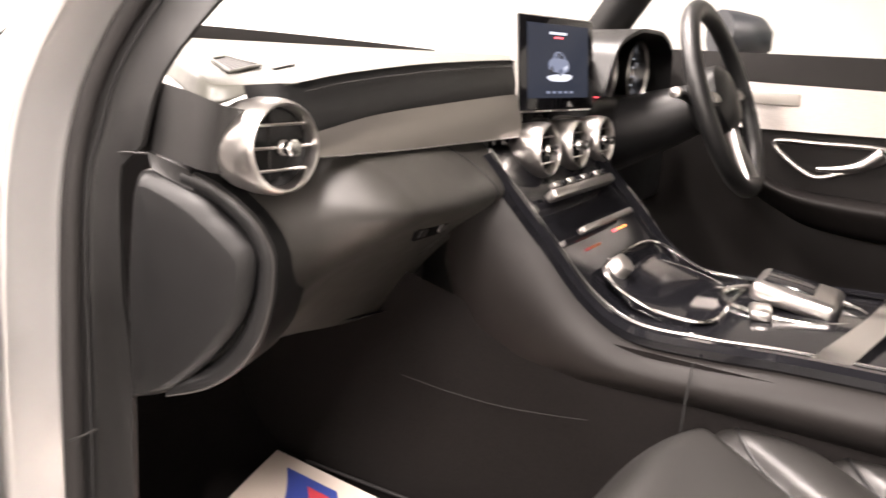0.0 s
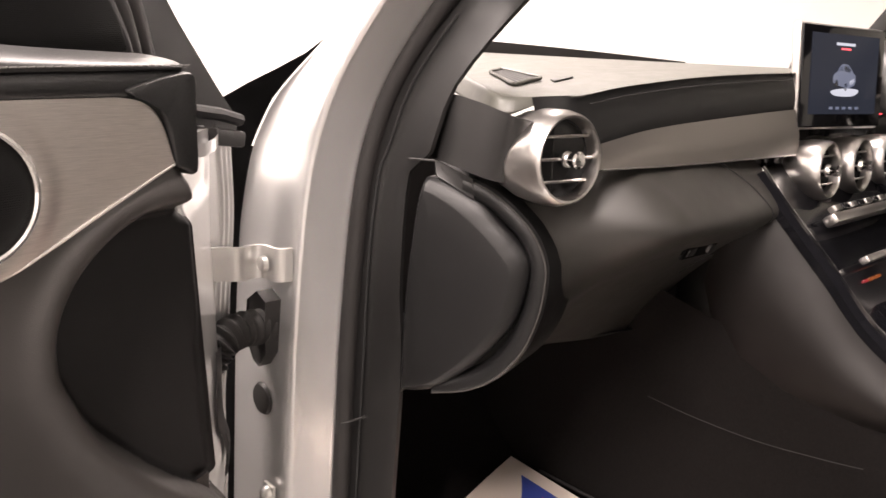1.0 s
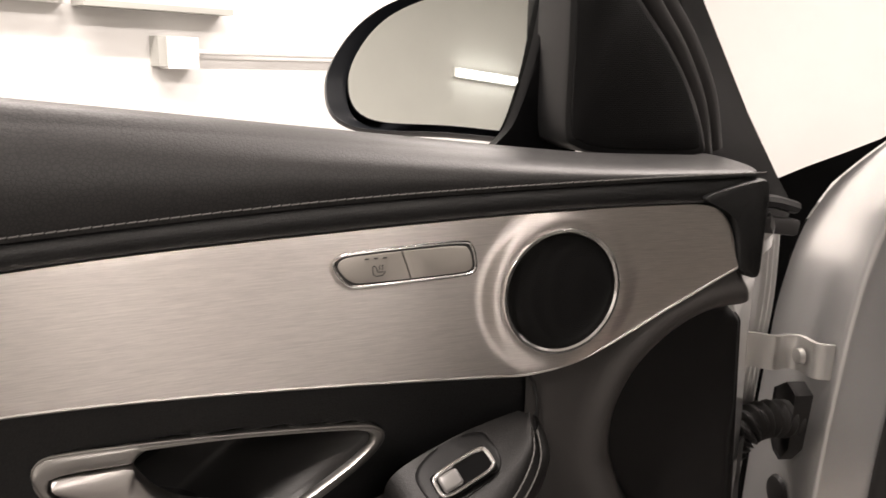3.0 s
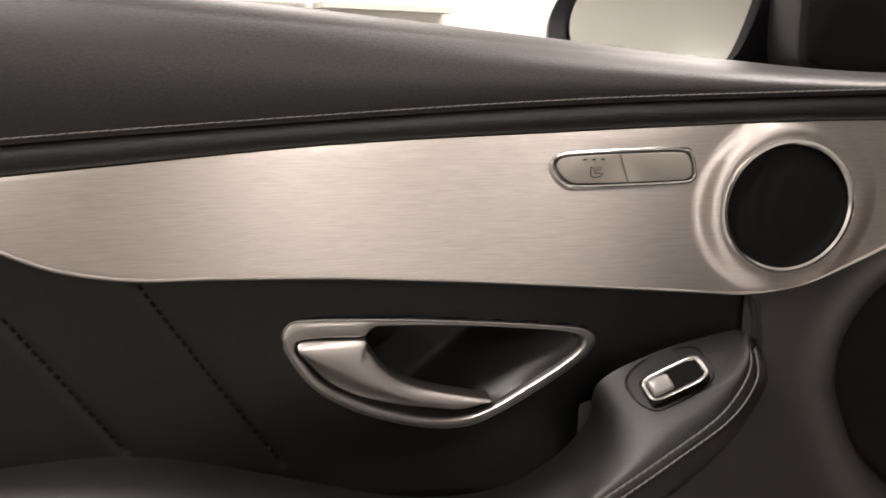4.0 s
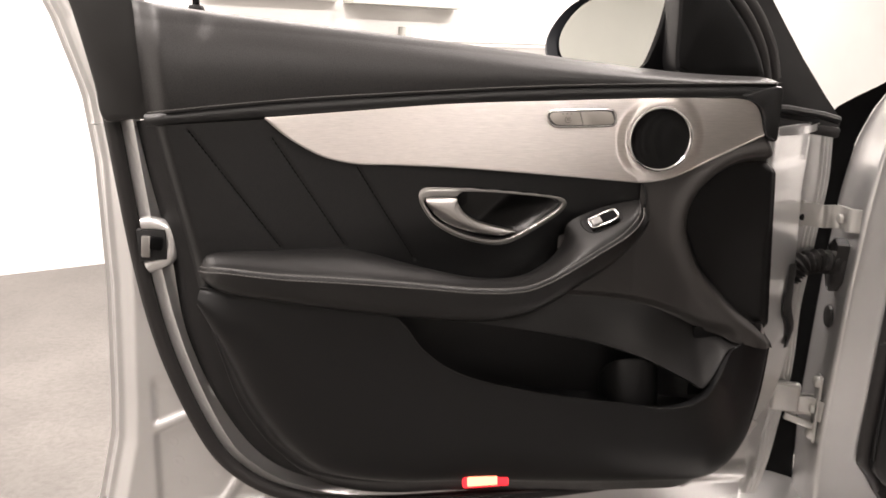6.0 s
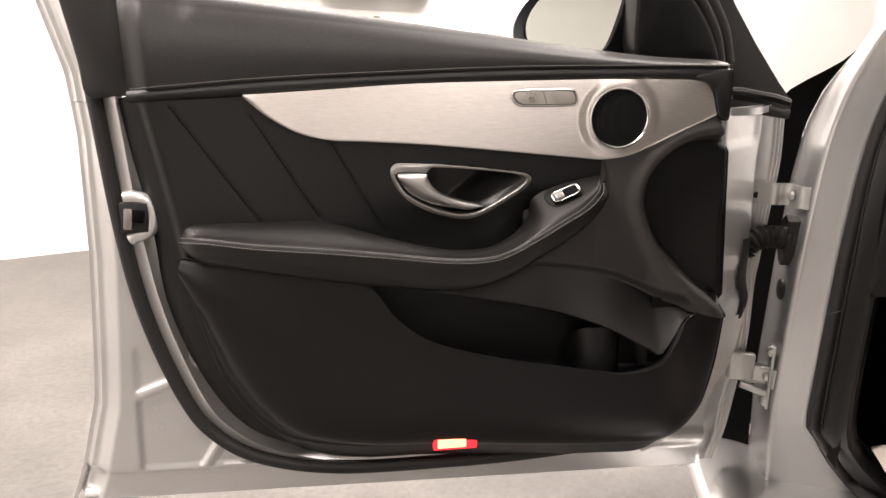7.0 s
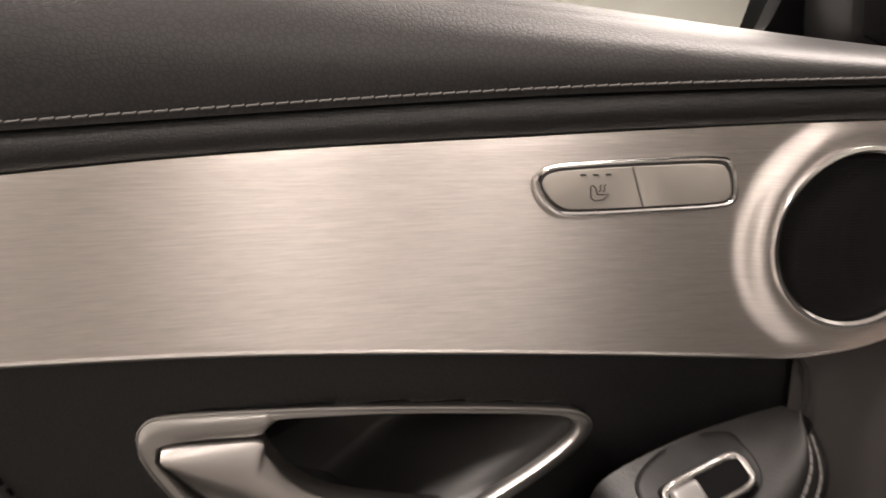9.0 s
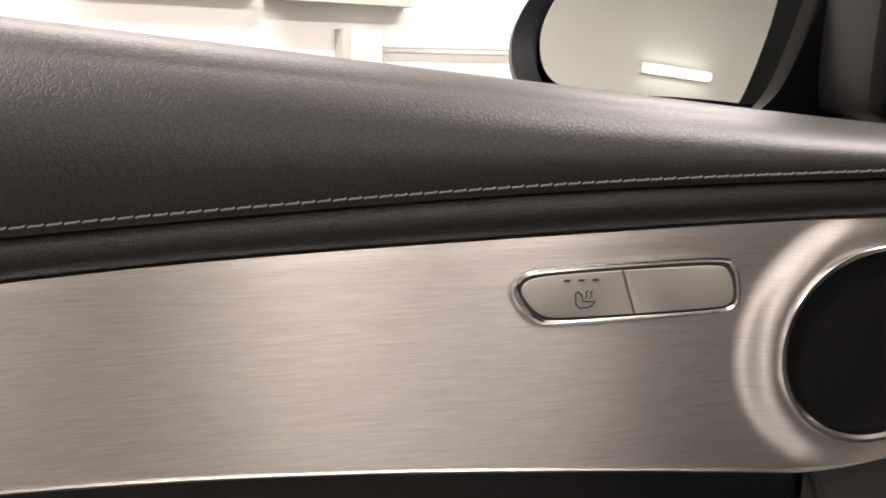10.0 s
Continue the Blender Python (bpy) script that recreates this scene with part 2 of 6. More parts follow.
def block(size, bevel=0.003, segments=2, m=None):
    bm = bmesh.new()
    bmesh.ops.create_cube(bm, size=1.0)
    bmesh.ops.scale(bm, vec=size, verts=bm.verts)
    if bevel:
        bmesh.ops.bevel(bm, geom=bm.edges[:], offset=bevel, segments=segments, affect="EDGES", profile=0.5)
    if m:
        bmesh.ops.transform(bm, matrix=m, verts=bm.verts)
    bm.verts.index_update()
    out = [tuple(v.co) for v in bm.verts], [tuple(v.index for v in f.verts) for f in bm.faces]
    bm.free()
    return out


def lathe(profile, centre, axis, n=40):
    """Rings of (radius, height along axis) round a centre."""
    c, a = Vector(centre), Vector(axis).normalized()
    s = a.orthogonal().normalized()
    t = a.cross(s)
    verts, faces = [], []
    for r, h in profile:
        verts += [tuple(c + a * h + (s * math.cos(2 * math.pi * k / n) + t * math.sin(2 * math.pi * k / n)) * r) for k in range(n)]
    for i in range(len(profile) - 1):
        for k in range(n):
            faces.append((i * n + k, i * n + (k + 1) % n, (i + 1) * n + (k + 1) % n, (i + 1) * n + k))
    return verts, faces


def prism(outline, front, back, bevel=0.0015, shape=None):
    """A plate with the outline (x, z), from y = front to y = back, its front edge rounded. shape: maps (x, y, z)."""
    o = np.array(outline, float)
    c = o.mean(0)
    d = o - c
    ln = np.linalg.norm(d, axis=1, keepdims=True)
    rings = [(back, 0.0), (front + bevel, 0.0), (front + bevel * 0.3, bevel * 0.3), (front, bevel)]
    verts, faces, n = [], [], len(o)
    for y, inset in rings:
        q = c + d * np.maximum(1 - inset / np.maximum(ln, 1e-6), 0.02)
        verts += [(a, y, b) for a, b in q]
    for i in range(3):
        for k in range(n):
            faces.append((i * n + k, i * n + (k + 1) % n, (i + 1) * n + (k + 1) % n, (i + 1) * n + k))
    faces += [tuple(range(3 * n, 4 * n)), tuple(range(n))[::-1]]
    if shape:
        verts = [tuple(shape(*v)) for v in verts]
    return verts, faces


def merged(*meshes):
    verts, faces = [], []
    for v, f in meshes:
        k = len(verts)
        verts += list(v)
        faces += [tuple(i + k for i in q) for q in f]
    return verts, faces


def thick(vf, off):
    """Gives a sheet a back at the offset, and closes its rim."""
    v, f = vf
    n = len(v)
    o = Vector(off)
    verts = list(v) + [tuple(Vector(p) + o) for p in v]
    count = {}
    for q in f:
        for a, b in zip(q, q[1:] + q[:1]):
            count[(a, b)] = count.get((a, b), 0) + 1
    rim = [(a, b) for (a, b) in count if (b, a) not in count]
    faces = list(f) + [tuple(i + n for i in q[::-1]) for q in f] + [(b, a, a + n, b + n) for a, b in rim]
    return verts, faces


def mesh_object(name, vf, mat, flat=False):
    me = bpy.data.meshes.new(name)
    me.from_pydata([tuple(v) for v in vf[0]], [], vf[1])
    bm = bmesh.new()
    bm.from_mesh(me)
    bmesh.ops.recalc_face_normals(bm, faces=bm.faces[:])
    bm.to_mesh(me)
    bm.free()
    me.materials.append(mat)
    if not flat:
        me.polygons.foreach_set("use_smooth", [True] * len(me.polygons))
        me.set_sharp_from_angle(angle=radians(40))
    return new(name, me)


def part(name, vf, mat, parent, label="", flat=False, kind=""):
    ob = mesh_object(name, vf, mat, flat)
    ob.parent = parent
    if parent.type == "EMPTY":
        ob.matrix_parent_inverse = parent.matrix_basis.inverted()
    return tagged(ob, label, kind=kind)


def thing(name, at, label, category, group="", kind=""):
    ob = new(name)
    ob.empty_display_size = 0.05
    ob.matrix_basis = Matrix.Translation(at)
    return tagged(ob, label, category, group, kind)


def single(name, vf, mat, label, category, group="", kind="", flat=False):
    return tagged(mesh_object(name, vf, mat, flat), label, category, group, kind)


def stitches(path, length, gap, radius, slant=0.0):
    """Short raised thread ends along a path."""
    p = np.array(path, float)
    d = np.r_[0, np.cumsum(np.linalg.norm(np.diff(p, axis=0), axis=1))]
    out = []
    at = 0.0
    while at + length < d[-1]:
        a, b = [Vector([float(np.interp(q, d, p[:, k])) for k in range(3)]) for q in (at, at + length)]
        mid = (a + b) / 2
        rise = Vector((0, 0, slant))
        out.append(tube([a - rise, a * 0.7 + mid * 0.3 + Vector((0, -radius * 0.7, 0)), mid * 0.3 + b * 0.7 + Vector((0, -radius * 0.7, 0)), b + rise], radius, 5))
        at += length + gap
    return merged(*out)


# the car's own axes: inboard, forward, up, from the door's hinge
CAR_TURN = radians(18)


def W(u, v, z):
    return Vector((0.65 + u * math.cos(CAR_TURN) + v * math.sin(CAR_TURN), 0.75 - u * math.sin(CAR_TURN) + v * math.cos(CAR_TURN), z))


IN, FWD = W(1, 0, 0) - W(0, 0, 0), W(0, 1, 0) - W(0, 0, 0)


def in_car(vf):
    return [tuple(W(*p)) for p in vf[0]], vf[1]
# ---- the room ----
def slab_in_room(x0, x1, y0, y1, z0, z1):
    v = [room(x, y, z) for z in (z0, z1) for y in (y0, y1) for x in (x0, x1)]
    return [tuple(p) for p in v], [(0, 1, 3, 2), (4, 6, 7, 5), (0, 4, 5, 1), (1, 5, 7, 3), (3, 7, 6, 2), (2, 6, 4, 0)]


single("floor", slab_in_room(-7, 9, -9.3, 0.3, FLOOR - 0.2, FLOOR), CONCRETE, "worn grey painted concrete workshop floor", "floor", kind="structure", flat=True)
single("wall_north", slab_in_room(-7, 9, 0, 0.2, FLOOR, CEIL), WALL, "white painted workshop wall", "wall", kind="structure", flat=True)
single("wall_south", slab_in_room(-7, 9, -9.2, -9, FLOOR, CEIL), WALL_GREY, "grey painted workshop wall", "wall", kind="structure", flat=True)
single("wall_west", slab_in_room(-5.2, -5, -9, 0, FLOOR, CEIL), WALL, "white painted workshop wall", "wall", kind="structure", flat=True)
single("wall_east", slab_in_room(7, 7.2, -9, 0, FLOOR, CEIL), WALL, "white painted workshop wall", "wall", kind="structure", flat=True)
single("ceiling", slab_in_room(-7, 9, -9.3, 0.3, CEIL, CEIL + 0.2), CEILING, "white painted workshop ceiling", "ceiling", kind="structure", flat=True)
box_ = thing("junction_box", room(1.88, 0, 0.99), "small white electrical box on the workshop wall", "electrical box")
part("case", slab_in_room(1.83, 1.98, -0.09, -0.002, 0.92, 1.06), WALL, box_)
part("cover", slab_in_room(1.79, 1.83, -0.08, -0.002, 0.93, 1.06), WALL_GREY, box_, "grey side cover")
single("conduit", tube([room(x, -0.03, 0.995) for x in (1.98, 2.6, 3.2, 3.9)], 0.012, 8), WALL, "thin white conduit along the wall", "conduit")
heater = thing("wall_heater", room(1.05, 0, 1.17), "white ribbed panel heater on the wall", "heater")
part("casing", slab_in_room(0.70, 1.42, -0.07, -0.002, 1.17, 1.75), WALL, heater)
for k in range(24):
    part("rib", slab_in_room(0.715 + k * 0.029, 0.733 + k * 0.029, -0.09, -0.069, 1.18, 1.74), WALL, heater)
single("wall_shelf", slab_in_room(1.46, 2.15, -0.12, -0.002, 1.165, 1.19), WALL_GREY, "narrow grey shelf on the wall", "shelf", flat=True)
for k, z in enumerate((2.3,)):
    single("trim", slab_in_room(-5, 7, -0.05, 0, z, z + 0.07), WALL, "white cable trunking along the wall", "trunking", kind="structure", flat=True)

# last two, turned and dim, are added unseen to band the trim's reflections
STRIPS = [(-2.6, -1.3, 0), (0.6, -1.3, 0), (3.8, -1.3, 0), (-1.5, -3.0, 0), (2.2, -3.3, 0), (-0.90, -7.0, 1), (0.20, -7.0, 1)]
for x, y, turned in STRIPS:
    rx, ry = (0.0, 0.92) if turned else (0.92, 0.0)
    lamp = thing("strip_light", room(x, y, CEIL), "long white strip light under the ceiling, the turned pair added", "ceiling lamp", "ceiling strip lights")
    part("housing", slab_in_room(x - rx - 0.06, x + rx + 0.06, y - ry - 0.06, y + ry + 0.06, CEIL - 0.06, CEIL - 0.002), WALL, lamp)
    part("diffuser", slab_in_room(x - rx - 0.05, x + rx + 0.05, y - ry - 0.05, y + ry + 0.05, CEIL - 0.10, CEIL - 0.06), TUBE_DIM if turned else TUBE, lamp, "glowing diffuser")
    li = bpy.data.lights.new("strip_lamp", "AREA")
    li.shape, li.size, li.size_y, li.energy, li.color = "RECTANGLE", 1.9, 0.12, (72.0 if turned else 175.0), (1.0, 0.895, 0.82)
    lo = new("strip_lamp", li)
    lo.matrix_basis = Matrix.Translation(room(x, y, CEIL - 0.12)) @ pose(0, 0, 0, 0, 0, ROOM_TURN + 90 * turned)

batten = thing("wall_light", room(-4.95, -7.35, 2.1), "lit white tube light fixed to the workshop wall", "wall lamp")
part("housing", slab_in_room(-4.998, -4.95, -7.75, -6.95, 2.06, 2.15), WALL, batten)
part("tube", slab_in_room(-4.95, -4.91, -7.72, -6.98, 2.08, 2.13), TUBE, batten, "glowing tube")

# ---- the open door ----
def DY(x):
    return 0.612 - 0.22 * (x - 0.08) ** 2


door = thing("passenger_door", (0.62, 0.77, 0.2), "wide open silver passenger door with black leather inner panel", "door")

SEAM = along([(-0.50, 0.847), (-0.445, 0.853), (-0.281, 0.869), (-0.119, 0.880), (0.086, 0.892), (0.255, 0.898), (0.43, 0.903)])
TRIM_TOP = along([(-0.50, 0.837), (-0.445, 0.842), (-0.30, 0.850), (-0.195, 0.8575), (-0.058, 0.8680), (0.086, 0.8742), (0.256, 0.881), (0.363, 0.8825), (0.44, 0.883)])
BELT = along([(-0.50, 0.996), (-0.467, 0.993), (-0.381, 0.982), (-0.155, 0.962), (0.101, 0.936), (0.249, 0.921), (0.33, 0.915), (0.45, 0.912)])
TRIM_LOW = along([(-0.301, 0.849), (-0.276, 0.827), (-0.248, 0.809), (-0.219, 0.796), (-0.180, 0.788), (-0.135, 0.786), (-0.057, 0.782), (0.024, 0.776), (0.108, 0.769), (0.195, 0.762), (0.236, 0.760), (0.275, 0.766), (0.310, 0.781), (0.353, 0.803), (0.409, 0.831)])
TRIM_END = along([(0.35, 0.8825), (0.370, 0.882), (0.384, 0.879), (0.395, 0.871), (0.403, 0.856), (0.409, 0.833)])


# upper leather pad: rises from the seam and rolls back over the belt line
def pad(s, t):
    x = -0.446 + 0.875 * s
    x -= 0.020 * t * (1 - s) ** 3
    zs, zb = SEAM(x), BELT(x)
    deep = 0.042 + 0.014 * smooth(0.55, 1.0, s)
    if t < 0.80:
        k = t / 0.80
        y = DY(x) - 0.004 * math.sin(math.pi * min(k * 1.6, 1)) + deep * k ** 1.55
        z = zs + (zb - zs) * (math.sin(k * math.pi / 2) ** 0.9)
    else:
        k = (t - 0.80) / 0.20
        y = DY(x) + deep + 0.050 * k
        z = zb - 0.030 * k ** 2
    edge = smooth(0.0, 0.035, s)
    # soft dent below the lock pin
    y += 0.004 * math.exp(-((x + 0.383) / 0.017) ** 2 - ((z - 0.962) / 0.020) ** 2)
    y += 0.022 * (1 - edge)
    y += 0.012 * smooth(0.985, 1.0, s) ** 2
    return x, y, z


part("upper_pad", grid(pad, 190, 60), LEATHER_PAD, door, "soft black leather shoulder pad with grey seam")
pad_line = [(x, DY(x) - 0.0022, SEAM(x) + 0.0035) for x in np.linspace(-0.44, 0.425, 160)]
part("stitching", stitches(pad_line, 0.0047, 0.0012, 0.0006, 0.0004), THREAD, door, "row of light grey stitches", kind="stuff")


def band(s, t):
    x = -0.447 + 0.876 * s
    z0, z1 = SEAM(x) + 0.0005, min(TRIM_TOP(x), SEAM(x) - 0.006) - 0.004
    y = DY(x) + 0.004 - 0.0045 * math.sin(math.pi * min(t * 1.05, 1)) ** 0.8 + 0.006 * smooth(0.8, 1, t)
    y += 0.010 * smooth(0.988, 1, s) ** 2 + 0.012 * (1 - smooth(0, 0.02, s))
    return x, y, z0 + (z1 - z0) * t


part("lower_band", grid(band, 120, 12), LEATHER, door, "narrow black leather roll under the seam")
end_out = spline([(0.372, 0.8880), (0.395, 0.8955), (0.415, 0.9000), (0.4280, 0.8990), (0.4300, 0.880), (0.4300, 0.845), (0.4295, 0.826), (0.4255, 0.8215), (0.418, 0.8250), (0.4105, 0.8295), (0.4075, 0.843), (0.4035, 0.860), (0.396, 0.874), (0.384, 0.8815)], 70, True)
part("end_cap", prism(end_out, -0.0046, 0.03, 0.004, lambda x, y, z: (x, DY(x) + y, z)), LEATHER, door, "black leather end piece beside the metal trim")

SPK = (0.2555, 0.823)


# brushed metal trim, swelling round the speaker
def trim(s, t):
    x = -0.301 + 0.710 * s
    top = TRIM_TOP(x) if x < 0.36 else TRIM_END(x)
    low = TRIM_LOW(x)
    z = top + (low - top) * t
    r = math.hypot(x - SPK[0], z - SPK[1])
    swell = 0.0040 * smooth(0.067, 0.050, r) - 0.020 * smooth(0.0450, 0.0413, r)
    y = DY(x) - 0.002 - 0.0012 * math.sin(math.pi * t) - swell
    y += 0.0004 * (smooth(0.05, 0, t) + smooth(0.96, 1, t))
    return x, y, z


metal = part("metal_trim", thick(grid(trim, 260, 60), (0, 0.006, 0)), ALU, door, "curved brushed aluminium trim strip")
rim = [(x, DY(x) - 0.002, TRIM_LOW(x)) for x in np.linspace(-0.301, 0.409, 150)]
part("edge_bead", tube(rim, 0.0012, 6), SATIN, metal, "bright polished lower edge")
yc = DY(SPK[0])
speaker = part("speaker", lathe([(0.0472, 0.002), (0.0472, 0.0084), (0.0466, 0.0094), (0.0447, 0.0096), (0.0433, 0.0082), (0.0429, 0.001)], (SPK[0], yc, SPK[1]), (-0.077, -1, 0), 64), CHROME, door, "round door speaker with a polished ring")
part("grille", lathe([(0.0433, 0.0035), (0.0385, 0.0050), (0.025, 0.0066), (0.010, 0.0071), (0.0001, 0.0072)], (SPK[0], yc, SPK[1]), (-0.077, -1, 0), 48), GRILLE, speaker, "black perforated metal grille")

# seat heating switch
sw_out = spline([(0.0868, 0.8550), (0.0925, 0.8605), (0.112, 0.8622), (0.140, 0.8632), (0.176, 0.8637), (0.1845, 0.8600), (0.1880, 0.8480), (0.1860, 0.8420), (0.176, 0.8402), (0.140, 0.8392), (0.106, 0.8388), (0.0965, 0.8407), (0.0900, 0.8470)], 120, True)
switch = part("seat_heater_switch", prism([(0.137 + (a - 0.137) * 0.985, 0.8505 + (b - 0.8505) * 0.95) for a, b in sw_out], DY(0.137) - 0.0050, DY(0.137), 0.0012), MARK, door, "warm grey twin seat heater switch in a chrome frame")
part("frame", tube([(a, DY(0.137) - 0.0046, b) for a, b in sw_out], 0.0014, 8, True), CHROME, switch, "thin chrome frame")
sc = np.array([0.137, 0.8505])
inner = sc + (np.array(sw_out) - sc) * np.array([0.945, 0.80])
def cut(x):
    near = sorted(inner, key=lambda q: abs(q[0] - x))[:6]
    return max(q[1] for q in near), min(q[1] for q in near)


left = [(p, q) for p, q in inner if p < 0.1326 + 0.0068 * (0.859 - q) / 0.017] + [(0.1326, cut(0.1326)[0]), (0.1394, cut(0.1394)[1])]
right = [(p, q) for p, q in inner if p > 0.1333 + 0.0068 * (0.859 - q) / 0.017] + [(0.1333, cut(0.1333)[0]), (0.1401, cut(0.1401)[1])]
left = sorted(left, key=lambda q: math.atan2(q[1] - 0.85, q[0] - 0.115)) 
right = sorted(right, key=lambda q: math.atan2(q[1] - 0.85, q[0] - 0.16))
ys = DY(0.137) - 0.0062
for side in (left, right):
    b = part("button", prism(side, ys, ys + 0.004, 0.0007), BUTTON, switch)
    if side is left:
        for k in range(3):
            part("indicator", block((0.0028, 0.0008, 0.0009), 0.0002, 1, pose(0.1085 + k * 0.0062, ys - 0.0002, 0.8572)), MARK, b, "small dark indicator bar")
        icon = [[(0.1125, 0.8515), (0.1130, 0.8465), (0.1150, 0.8450), (0.1195, 0.8455), (0.1215, 0.8480), (0.1190, 0.8478), (0.1160, 0.8480), (0.1150, 0.8510), (0.1135, 0.8523)]]
        part("icon", tube([(a, ys - 0.0001, c) for a, c in icon[0]], 0.00032, 5, True), MARK, b, "printed seat symbol")
        for k in range(2):
            part("icon", tube([(0.1168 + k * 0.002, ys - 0.0001, 0.8492), (0.1176 + k * 0.002, ys - 0.0001, 0.8504), (0.1170 + k * 0.002, ys - 0.0001, 0.8514), (0.1178 + k * 0.002, ys - 0.0001, 0.8526)], 0.00028, 5), MARK, b, "printed heat wave")

# leather insert with three slanting stitched grooves
PANEL_EDGE = along([(0.27, -0.35), (0.30, -0.345), (0.45, -0.353), (0.535, -0.377), (0.624, -0.396), (0.671, -0.404), (0.768, -0.424), (0.854, -0.441), (0.9, -0.45)])
GROOVES = [((-0.396, 0.833), (-0.285, 0.672)), ((-0.293, 0.822), (-0.197, 0.670)), ((-0.184, 0.787), (-0.098, 0.645))]


def line_far(p, a, b):
    a, b, p = Vector(a), Vector(b), Vector(p)
    d = b - a
    t = min(max((p - a).dot(d) / d.length_squared, 0), 1)
    return (p - a - d * t).length


h_out = spline([(-0.0940, 0.7406), (-0.0900, 0.7477), (-0.0802, 0.7507), (-0.0434, 0.7498), (-0.0031, 0.7476), (0.0585, 0.7422), (0.1004, 0.7375), (0.1175, 0.7342), (0.1247, 0.7276), (0.1217, 0.7191), (0.1087, 0.7073), (0.0822, 0.6903), (0.0575, 0.6765), (0.0368, 0.6681), (0.0158, 0.6668), (-0.0094, 0.6713), (-0.0385, 0.6806), (-0.0631, 0.6940), (-0.0772, 0.7070), (-0.0872, 0.7218), (-0.0931, 0.7344)], 210, True)
hc = np.array([0.015, 0.712])
h_ang = sorted((math.atan2(b - hc[1], a - hc[0]), math.hypot(a - hc[0], b - hc[1])) for a, b in h_out)


def in_handle(x, z):
    """Distance from the handle's middle as a share of its outline."""
    a = math.atan2(z - hc[1], x - hc[0])
    return math.hypot(x - hc[0], z - hc[1]) / float(np.interp(a, [q[0] for q in h_ang], [q[1] for q in h_ang], period=2 * math.pi))


def insert_y(x, z):
    y = DY(x) + 0.008 + 0.014 * smooth(0.72, 0.62, z) * smooth(-0.20, -0.02, x)
    if abs(x - hc[0]) < 0.13 and abs(z - hc[1]) < 0.06:
        y += 0.060 * smooth(1.0, 0.86, in_handle(x, z))
    for a, b in GROOVES:
        y += 0.0022 * math.exp(-(line_far((x, z), a, b) / 0.0022) ** 2)
    return y


def insert(s, t):
    z = 0.585 + (0.862 - 0.585) * t
    x0 = PANEL_EDGE(z)
    x = x0 + (0.262 - x0) * s
    z = min(z, TRIM_TOP(x) - 0.003)
    return x, insert_y(x, z) + 0.014 * (1 - smooth(0, 0.03, s)) ** 2 + 0.016 * smooth(0.97, 1, s), z


ins = part("leather_insert", grid(insert, 240, 100), LEATHER, door, "black leather door panel with slanting stitched seams")
for a, b in GROOVES:
    ln = [(a[0] + (b[0] - a[0]) * k / 40, insert_y(a[0] + (b[0] - a[0]) * k / 40, a[1] + (b[1] - a[1]) * k / 40) - 0.0003, a[1] + (b[1] - a[1]) * k / 40) for k in range(41)]
    part("stitching", stitches(ln, 0.0032, 0.0034, 0.0010), MATTE, ins, "row of black stitches", kind="stuff")
part("panel_border", loft([[(-0.436, 0.592, 0.848), (-0.420, 0.592, 0.768), (-0.400, 0.594, 0.671), (-0.380, 0.596, 0.560), (-0.350, 0.598, 0.450), (-0.300, 0.600, 0.366), (-0.240, 0.602, 0.322), (-0.14, 0.602, 0.300)], [(-0.460, 0.612, 0.842), (-0.444, 0.614, 0.760), (-0.424, 0.616, 0.665), (-0.406, 0.614, 0.550), (-0.372, 0.616, 0.440), (-0.318, 0.618, 0.352), (-0.250, 0.618, 0.306), (-0.14, 0.616, 0.286)], [(-0.472, 0.638, 0.838), (-0.457, 0.638, 0.750), (-0.438, 0.638, 0.655), (-0.424, 0.640, 0.540), (-0.384, 0.640, 0.428), (-0.328, 0.640, 0.340), (-0.256, 0.640, 0.294), (-0.14, 0.636, 0.272)]], 60, 14), CLOTH, door, "black plastic panel border")

# armrest: back rail, crown, front edge, face, underside
A = [(-0.400, 0.600, 0.650), (-0.386, 0.606, 0.661), (-0.364, 0.610, 0.666), (-0.29, 0.612, 0.668), (-0.199, 0.613, 0.667), (-0.112, 0.614, 0.642), (-0.015, 0.616, 0.614), (0.052, 0.614, 0.615), (0.096, 0.611, 0.638), (0.119, 0.606, 0.668), (0.126, 0.602, 0.700), (0.166, 0.601, 0.720), (0.202, 0.602, 0.729), (0.226, 0.602, 0.7335)]
S = [(-0.399, 0.598, 0.647), (-0.379, 0.552, 0.657), (-0.35, 0.536, 0.659), (-0.288, 0.529, 0.652), (-0.20, 0.527, 0.645), (-0.11, 0.527, 0.636), (-0.02, 0.528, 0.626), (0.040, 0.529, 0.626), (0.075, 0.532, 0.635), (0.107, 0.534, 0.651), (0.150, 0.540, 0.674), (0.191, 0.549, 0.696), (0.2190, 0.566, 0.7165), (0.2290, 0.590, 0.7315)]
B = [(-0.397, 0.599, 0.640), (-0.377, 0.556, 0.632), (-0.35, 0.540, 0.625), (-0.29, 0.534, 0.615), (-0.20, 0.532, 0.600), (-0.11, 0.532, 0.588), (-0.02, 0.534, 0.578), (0.040, 0.537, 0.582), (0.085, 0.540, 0.598), (0.125, 0.545, 0.620), (0.170, 0.551, 0.645), (0.212, 0.562, 0.675), (0.240, 0.580, 0.705), (0.242, 0.602, 0.726)]
C = [(p, q + 0.050, r - 0.012) for p, q, r in B]
